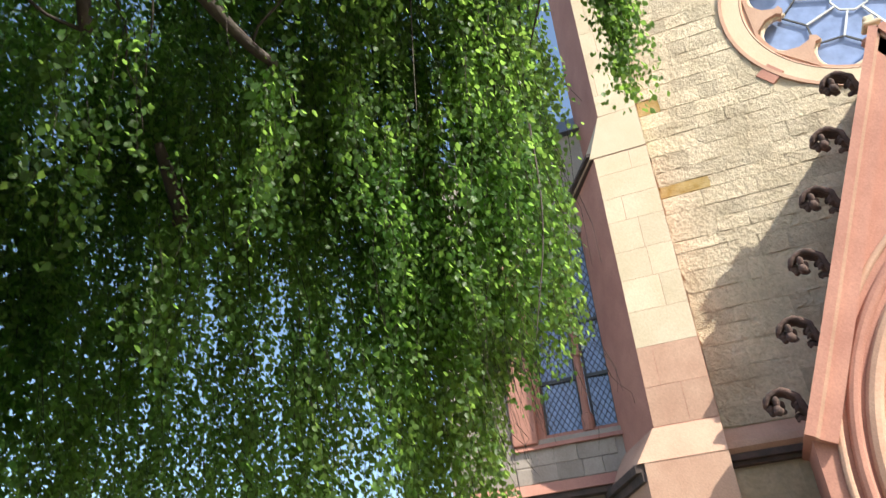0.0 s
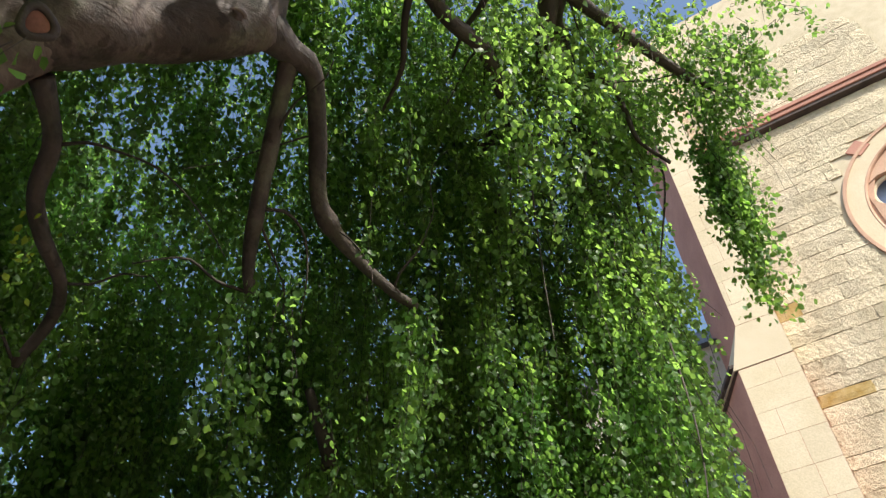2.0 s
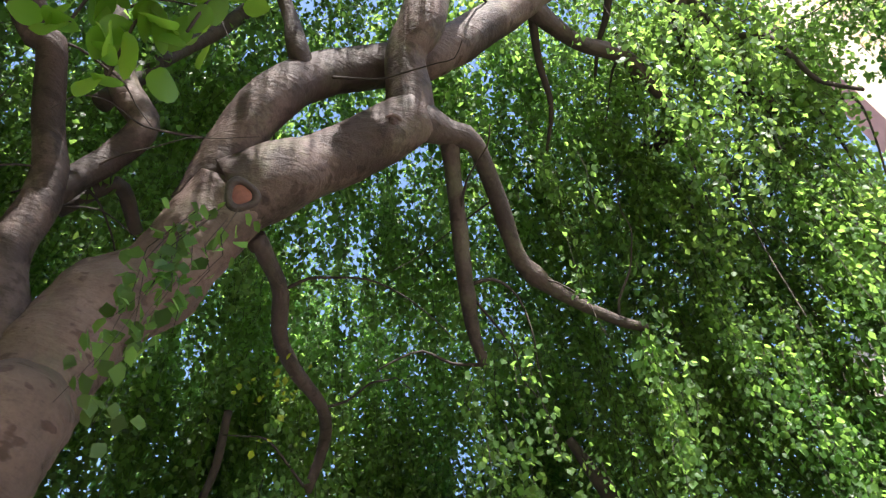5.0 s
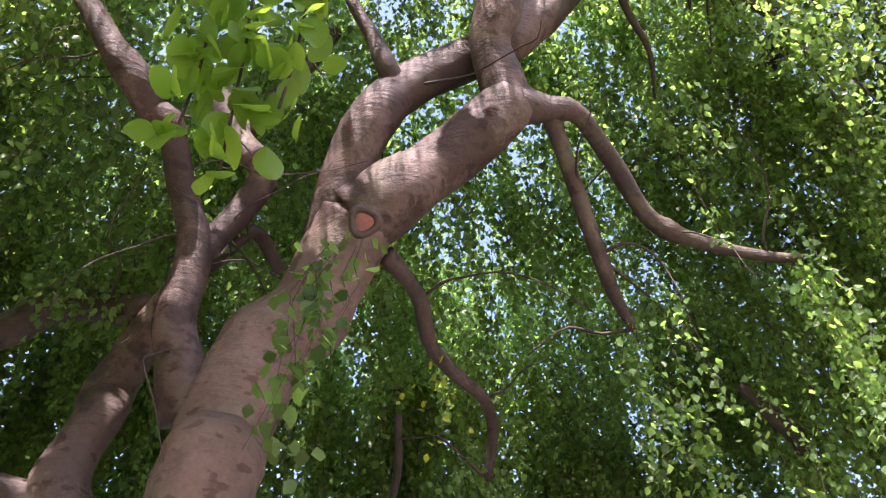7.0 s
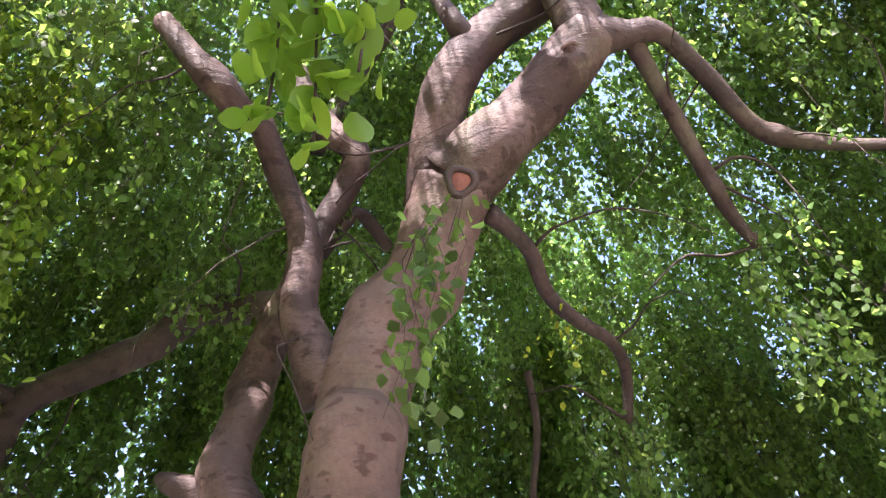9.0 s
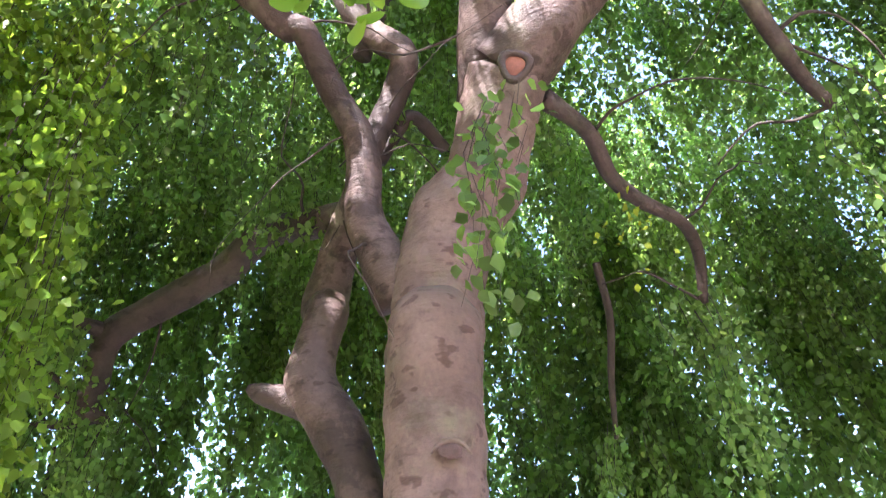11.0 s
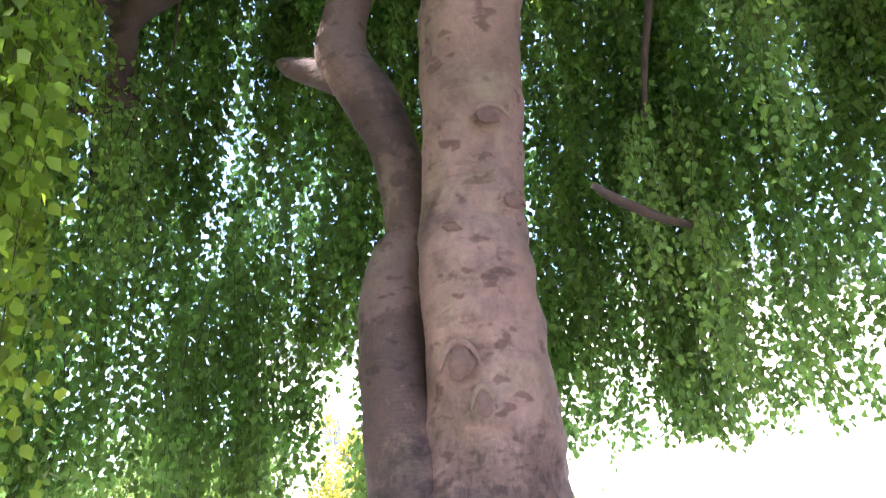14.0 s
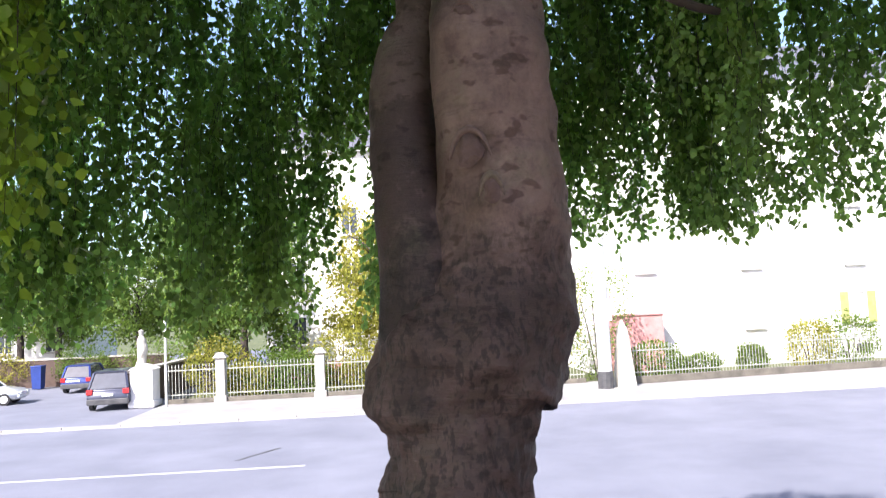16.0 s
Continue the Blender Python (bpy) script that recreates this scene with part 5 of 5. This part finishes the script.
part("shaft", cylinder(0, 0, 0, 4.2, 0.06), WHITEMETAL, ob)
ob = empty("garden_statue", at_street(-17.0, 6.3, 2.1), "white stone figure-like ornament on a pillar", "ornament")
part("body", tube([(0, 0, 0, 0.3), (0, 0, 0.3, 0.2), (0.05, 0, 0.8, 0.26), (0, 0, 1.3, 0.22), (0, 0, 1.5, 0.1), (0, 0, 1.75, 0.14)], 14, 0.1, 0.1), STONEPOST, ob)
ob = empty("litter_bin", at_street(-28.6, 19.8, 0.06), "tall blue plastic wheelie bin by a wall", "bin")
part("body", prism([(-0.28, -0.28), (0.28, -0.28), (0.28, 0.28), (-0.28, 0.28)], 0.05, 1.5, [(-0.34, -0.34), (0.34, -0.34), (0.34, 0.34), (-0.34, 0.34)]), BINBLUE, ob)
part("lid", box(-0.37, -0.37, 1.5, 0.37, 0.37, 1.6, 0.03), BINBLUE, ob)


def garden_wall(x0, y0, x1, y1, h, mat, label):
    length, turn = math.hypot(x1 - x0, y1 - y0), math.degrees(math.atan2(y1 - y0, x1 - x0))
    ob = empty("garden_wall", at_street(x0, y0, 0, turn), label, "wall")
    part("body", box(0, -0.2, 0, length, 0.2, h, 0.02), mat, ob)
    part("coping", box(-0.05, -0.26, h, length + 0.05, 0.26, h + 0.12, 0.03), STONEPOST, ob)


garden_wall(-60, 21.5, -20.5, 21.5, 1.9, BROWNBRICK, "brown brick garden wall, darkened as if shadowed, with stone coping")
garden_wall(-17.4, 7.2, -17.4, 21.0, 1.8, BROWNBRICK, "brown brick garden wall, darkened as if shadowed, with stone coping")


def car(x, y, turn, body_mat, length, width, height, label):
    """A parked car: shaped body, glasshouse, wheels, lamps, bumpers; it faces +y."""
    ob = empty("parked_car", at_street(x, y, 0.06, turn), label, "car")
    hl, hw = length / 2, width / 2
    belt = height * 0.58
    side = [(-hl, 0.45), (-hl + 0.04, belt - 0.05), (-hl + 0.2, belt + 0.02), (hl - 1.1, belt), (hl - 0.15, belt - 0.22), (hl, 0.62), (hl - 0.03, 0.3), (-hl + 0.05, 0.3)]
    bm = bmesh.new()
    cols = [[bm.verts.new((sx * hw * k, yy * (0.985 if abs(k) == 1 else 1), z)) for yy, z in side] for sx, k in ((-1, 1), (-1, 0.86), (1, 0.86), (1, 1))]
    for v in cols[0] + cols[3]:
        v.co.z = min(v.co.z, belt - 0.1) if v.co.z > belt - 0.1 else v.co.z
    for a, b in zip(cols, cols[1:]):
        for k in range(len(side)):
            bm.faces.new((a[k], b[k], b[(k + 1) % len(side)], a[(k + 1) % len(side)]))
    bm.faces.new(cols[0][::-1])
    bm.faces.new(cols[3])
    bmesh.ops.recalc_face_normals(bm, faces=bm.faces)
    bmesh.ops.bevel(bm, geom=bm.edges[:], offset=0.1, segments=3, affect="EDGES")
    smooth(part("body", bm, body_mat, ob))
    roof_low = [(-hw * 0.88, -hl + 0.12), (hw * 0.88, -hl + 0.12), (hw * 0.88, hl - 1.25), (-hw * 0.88, hl - 1.25)]
    roof_top = [(-hw * 0.72, -hl + 0.5), (hw * 0.72, -hl + 0.5), (hw * 0.72, hl - 2.0), (-hw * 0.72, hl - 2.0)]
    part("glasshouse", prism(roof_low, belt - 0.04, height - 0.06, roof_top), PANE, ob, "dark tinted windows")
    bm = prism([(a * 1.04, b - 0.06) if b < 0 else (a * 1.04, b + 0.05) for a, b in roof_top], height - 0.1, height)
    bmesh.ops.bevel(bm, geom=bm.edges[:], offset=0.03, segments=2, affect="EDGES")
    part("roof", bm, body_mat, ob)
    for sx in (-1, 1):
        part("roof_post", bar((sx * hw * 0.89, -hl + 0.14, belt - 0.03), (sx * hw * 0.73, -hl + 0.5, height - 0.08), 0.11), body_mat, ob)
        part("roof_post", bar((sx * hw * 0.89, hl - 1.27, belt - 0.03), (sx * hw * 0.73, hl - 2.0, height - 0.08), 0.09), body_mat, ob)
        part("tail_light", box(sx * hw - sx * 0.3 if sx > 0 else -hw + 0.02, -hl - 0.02, belt - 0.28, sx * hw - 0.02 if sx > 0 else -hw + 0.3, -hl + 0.12, belt - 0.04, 0.02), TAIL, ob, "red tail light")
        part("headlight", box(sx * hw * 0.62 - 0.16, hl - 0.12, 0.55, sx * hw * 0.62 + 0.16, hl + 0.01, 0.7, 0.02), WHITEMETAL, ob, "clear headlight")
        for yy in (-hl + 0.75, hl - 0.8):
            m = Matrix.Translation((sx * (hw - 0.1), yy, 0.33)) @ Matrix.Rotation(math.pi / 2, 4, "Y")
            tyre = bmesh.new()
            bmesh.ops.create_cone(tyre, cap_ends=True, segments=24, radius1=0.33, radius2=0.33, depth=0.22)
            bmesh.ops.bevel(tyre, geom=tyre.edges[:], offset=0.02, segments=1, affect="EDGES")
            tyre.transform(m)
            wheel = part("wheel", tyre, TYRE, ob, "black tyre")
            rim = bmesh.new()
            bmesh.ops.create_cone(rim, cap_ends=True, segments=16, radius1=0.2, radius2=0.2, depth=0.235)
            rim.transform(m)
            part("rim", rim, WHITEMETAL, wheel)
    part("bumper", box(-hw + 0.04, -hl - 0.06, 0.32, hw - 0.04, -hl + 0.1, 0.6, 0.04), DARKMETAL, ob)
    part("plate", box(-0.26, -hl - 0.03, 0.72, 0.26, -hl + 0.03, 0.84, 0.005), WHITEMETAL, ob, "blank white plate")
    return ob


car(-18.55, 7.6, 6, CAR_SILVER, 4.6, 2.0, 1.9, "dark grey sport utility car parked at the kerb")
car(-24.4, 17.6, 4, CAR_BLUE, 4.4, 1.82, 1.72, "dark blue car parked in the side street")
car(-27.4, 11.0, -80, CAR_WHITE, 4.4, 1.85, 1.7, "white hatchback standing in the side street")


# ---- houses ----
def window(parent, x, z, w, h, y=0.0, frame_mat=WHITEMETAL, shutters=None, pane_mat=None):
    """A framed window set in a reveal of the front at y, with panes and a sill."""
    win_ = part("window", box(x - w / 2, y + 0.062, z, x + w / 2, y + 0.12, z + h), frame_mat, parent)
    for a0, z0, a1, z1 in ((x - w / 2, z, x - w / 2 + 0.08, z + h), (x + w / 2 - 0.08, z, x + w / 2, z + h), (x - w / 2 + 0.08, z + h - 0.08, x + w / 2 - 0.08, z + h),
                           (x - w / 2 + 0.08, z, x + w / 2 - 0.08, z + 0.08), (x - 0.03, z + 0.08, x + 0.03, z + h - 0.08)):
        part("frame", box(a0, y - 0.02, z0, a1, y + 0.06, z1), frame_mat, win_)
    for a, b in ((x - w / 2 + 0.08, x - 0.03), (x + 0.03, x + w / 2 - 0.08)):
        part("pane", box(a, y + 0.04, z + 0.08, b, y + 0.06, z + h - 0.08), pane_mat or PANE, win_)
    part("sill", box(x - w / 2 - 0.1, y - 0.14, z - 0.1, x + w / 2 + 0.1, y + 0.05, z, 0.01), RENDERW if pane_mat else STONEPOST, win_)
    if shutters:
        for s in (-1, 1):
            cx = x + s * (w / 2 + 0.3)
            part("shutter", box(cx - 0.26, y - 0.06, z, cx + 0.26, y - 0.01, z + h, 0.01), shutters, win_)


def villa(x, y, turn, w, d, h, mat, label, plinth, storeys, spacing, pane_mat=None):
    ob = empty("house", at_street(x, y, 0, turn), label, "house")
    part("wall", box(0, 0.06, 0, w, d, h), mat, ob)
    part("plinth", box(-0.05, -0.02, 0, w + 0.05, 0.3, 1.1, 0.02), plinth, ob)
    part("eave_board", box(-0.4, -0.4, h, w + 0.4, d + 0.4, h + 0.25, 0.03), WHITEMETAL, ob)
    part("roof", prism([(-0.5, -0.5), (w + 0.5, -0.5), (w + 0.5, d + 0.5), (-0.5, d + 0.5)], h + 0.25, h + 4.2, [(w * 0.2, d * 0.45), (w * 0.8, d * 0.45), (w * 0.8, d * 0.55), (w * 0.2, d * 0.55)]), SLATE, ob)
    for k in range(storeys):
        if mat is not RENDERW:
            part("string_course", box(-0.03, -0.05, 1.5 + 3.6 * k + 2.95, w + 0.03, 0.07, 1.5 + 3.6 * k + 3.1), mat, ob)
        for i in range(int(w / spacing)):
            window(ob, (i + 0.5) * spacing + 0.3, 2.2 + 3.6 * k, 1.15, 1.9, 0.0, WHITEMETAL, SHUTTER if k == 0 and i == 2 and pane_mat else None, pane_mat)
    for i in range(int(w / spacing)):
        part("basement_window", box((i + 0.5) * spacing, -0.05, 0.35, (i + 0.5) * spacing + 0.8, 0.1, 0.95, 0.01), DARKMETAL, ob)
    return ob


SHUTTER = surface("olive_shutter", (0.3, 0.3, 0.1), (0.42, 0.4, 0.16), 0.7, 30, 3)
# panes take the wall's white, imitating windows lost in glare
villa(7.0, 12.0, 2, 26, 11, 17.0, RENDERW, "large white rendered villa, panes coloured white to imitate glare", RENDERW, 4, 6.6, RENDERW)
villa(-13.0, 18.0, 0, 15, 9, 15.0, RENDERW, "white house with tall windows among garden trees", REDBRICK, 3, 3.6)
villa(-48, 28.0, 0, 18, 9, 8.0, RENDERW, "white house behind a hedge", REDBRICK, 2, 3.6)
PINKWALL = surface("pink_render", (0.42, 0.2, 0.19), (0.54, 0.29, 0.27), 0.9, 30, 2)
ob = empty("garden_shed", at_street(8.2, 10.6, 0), "low pink-red outbuilding beside the villa", "shed")
part("wall", box(0, 0, 0, 2.8, 1.3, 3.3), PINKWALL, ob)
part("roof", box(-0.08, -0.08, 3.3, 2.88, 1.4, 3.38, 0.02), PINKWALL, ob)


# ---- planting ----
def bush(x, y, rx, ry, h, mat, label, leaf=0.12, count=2600, name="shrub"):
    m = at_street(x, y, 0.0)
    ob = empty(name, m, label, "shrub")
    n = count
    d = rng.normal(size=(n, 3))
    d /= np.linalg.norm(d, axis=1)[:, None]
    rad = 0.55 + 0.5 * rng.random(n) ** 0.5
    lump = np.array([1 + 0.35 * noise.noise((a * 1.8 + x, b * 1.8, c * 1.8 + y)) for a, b, c in d])
    p = d * (rad * lump)[:, None] * np.array([rx, ry, h / 2]) + np.array([0, 0, h / 2])
    p[:, 2] = np.abs(p[:, 2]) + 0.05
    way = d * 0.6 + rng.normal(size=(n, 3)) * 0.6
    way /= np.linalg.norm(way, axis=1)[:, None]
    leaves_mesh("foliage", p, way, leaf * (0.7 + 0.6 * rng.random(n)), mat, ob, (0, 0, 0), "")
    for k in range(4):
        a = k * 1.6
        part("stem", tube([(0.1 * math.cos(a), 0.1 * math.sin(a), -0.05, 0.04), (rx * 0.25 * math.cos(a), ry * 0.25 * math.sin(a), h * 0.4, 0.03), (rx * 0.5 * math.cos(a), ry * 0.5 * math.sin(a), h * 0.75, 0.012)], 6, 0.3, 0.1), TWIG, ob)


for x, y, rx, ry, h, mat, label in (
        (-13.8, 8.4, 1.8, 1.2, 3.2, SHRUB_YELLOW, "yellow-green garden shrub behind the railing"), (-10.8, 8.6, 2.2, 1.3, 2.4, SHRUB, "leafy green garden shrub behind the railing"),
        (-7.2, 8.8, 1.8, 1.3, 3.4, SHRUB_YELLOW, "tall yellow-green shrub behind the railing"), (-4.4, 8.6, 2.0, 1.2, 2.2, SHRUB, "leafy green garden shrub behind the railing"),
        (-1.0, 8.8, 2.2, 1.3, 3.0, SHRUB, "leafy green garden shrub behind the railing"), (3.8, 8.8, 2.2, 1.5, 6.4, SHRUB_YELLOW, "tall yellow-green shrub behind the pole"),
        (6.6, 8.6, 1.9, 1.3, 6.6, SHRUB, "tall green shrub behind the pole"), (9.2, 7.2, 1.6, 0.9, 1.9, SHRUB, "low green shrub behind the railing"),
        (14.8, 7.8, 0.8, 0.5, 1.5, SHRUB, "sparse green shrub behind the railing"), (18.1, 8.0, 1.3, 0.9, 2.6, SHRUB_YELLOW, "yellow-green shrub against the white villa"),
        (20.6, 8.4, 1.7, 1.0, 2.9, SHRUB, "rounded green shrub against the white villa"), (25.5, 9.0, 1.8, 1.2, 5.0, SHRUB, "tall green shrub by the villa"),
        (-12.2, 7.9, 1.5, 0.7, 1.9, SHRUB_YELLOW, "yellow-green garden shrub behind the railing"), (-9.4, 7.9, 1.6, 0.7, 2.3, SHRUB, "leafy green garden shrub behind the railing"), (-6.0, 7.9, 1.6, 0.7, 2.1, SHRUB_YELLOW, "yellow-green garden shrub behind the railing"),
        (-2.6, 7.9, 1.6, 0.7, 2.2, SHRUB_YELLOW, "yellow-green garden shrub behind the railing"), (1.2, 8.0, 1.8, 0.8, 2.6, SHRUB_YELLOW, "yellow-green garden shrub behind the railing"), (11.5, 7.0, 1.2, 0.6, 1.2, SHRUB, "low green shrub behind the railing"),
        (-21.0, 20.6, 2.6, 0.8, 2.9, SHRUB, "clipped green hedge above the wall"), (-26.0, 20.9, 2.0, 0.5, 2.6, SHRUB, "clipped green hedge above the wall"),
        (-33.0, 20.9, 3.2, 0.6, 2.9, SHRUB_YELLOW, "yellowish hedge above the wall"), (-40.5, 23.0, 3.4, 1.4, 3.4, SHRUB, "clipped green hedge above the wall")):
    bush(x, y, rx, ry, h, mat, label)


def garden_tree(x, y, h, spread, mat, label):
    ob = empty("garden_tree", at_street(x, y, 0), label, "tree")
    part("trunk", tube([(0, 0, -0.1, 0.3), (0.1, 0, h * 0.25, 0.24), (0.0, 0.1, h * 0.55, 0.16), (0.1, 0, h * 0.85, 0.05)], 12, 0.3, 0.15), TWIG, ob)
    pts = []
    for k in range(11):
        a, z = k * 2.4, h * (0.35 + 0.05 * k)
        tip = Vector((spread * 0.75 * math.cos(a), spread * 0.75 * math.sin(a), z + h * 0.2))
        part("bough", tube([(0.03, 0.03, z, 0.09), (tip.x * 0.5, tip.y * 0.5, z + h * 0.12, 0.06), (tip.x, tip.y, tip.z, 0.015)], 6, 0.3, 0.1), TWIG, ob)
        for j in range(5):
            c = np.array(tip) * rng.uniform(0.6, 1.15) + rng.normal(size=3) * spread * 0.16
            pts.append(c + rng.normal(size=(230, 3)) * spread * 0.14)
    p = np.concatenate(pts)
    d = rng.normal(size=(len(p), 3)) + np.array([0, 0, -0.5])
    d /= np.linalg.norm(d, axis=1)[:, None]
    leaves_mesh("crown", p, d, 0.16 + 0.1 * rng.random(len(p)), mat, ob, (0, 0, 0), "")


garden_tree(-12.9, 10.4, 8.5, 3.0, SHRUB, "garden tree with a dark trunk behind the railing")
garden_tree(-5.0, 12.0, 9.0, 3.2, SHRUB_YELLOW, "yellow-leaved garden tree before the white house")
garden_tree(-33.0, 26.0, 11.0, 4.5, SHRUB, "tall leafy garden tree behind the wall")
garden_tree(-20.0, 30.0, 11.0, 4.5, SHRUB, "tall leafy garden tree behind the wall")
garden_tree(-15.6, 13.2, 8.0, 2.6, SHRUB, "leafy garden tree beside the white house")
garden_tree(-23.5, 24.0, 9.0, 3.4, SHRUB, "leafy garden tree behind the brown wall")
garden_tree(-29.5, 24.5, 9.5, 3.6, SHRUB, "leafy garden tree behind the brown wall")
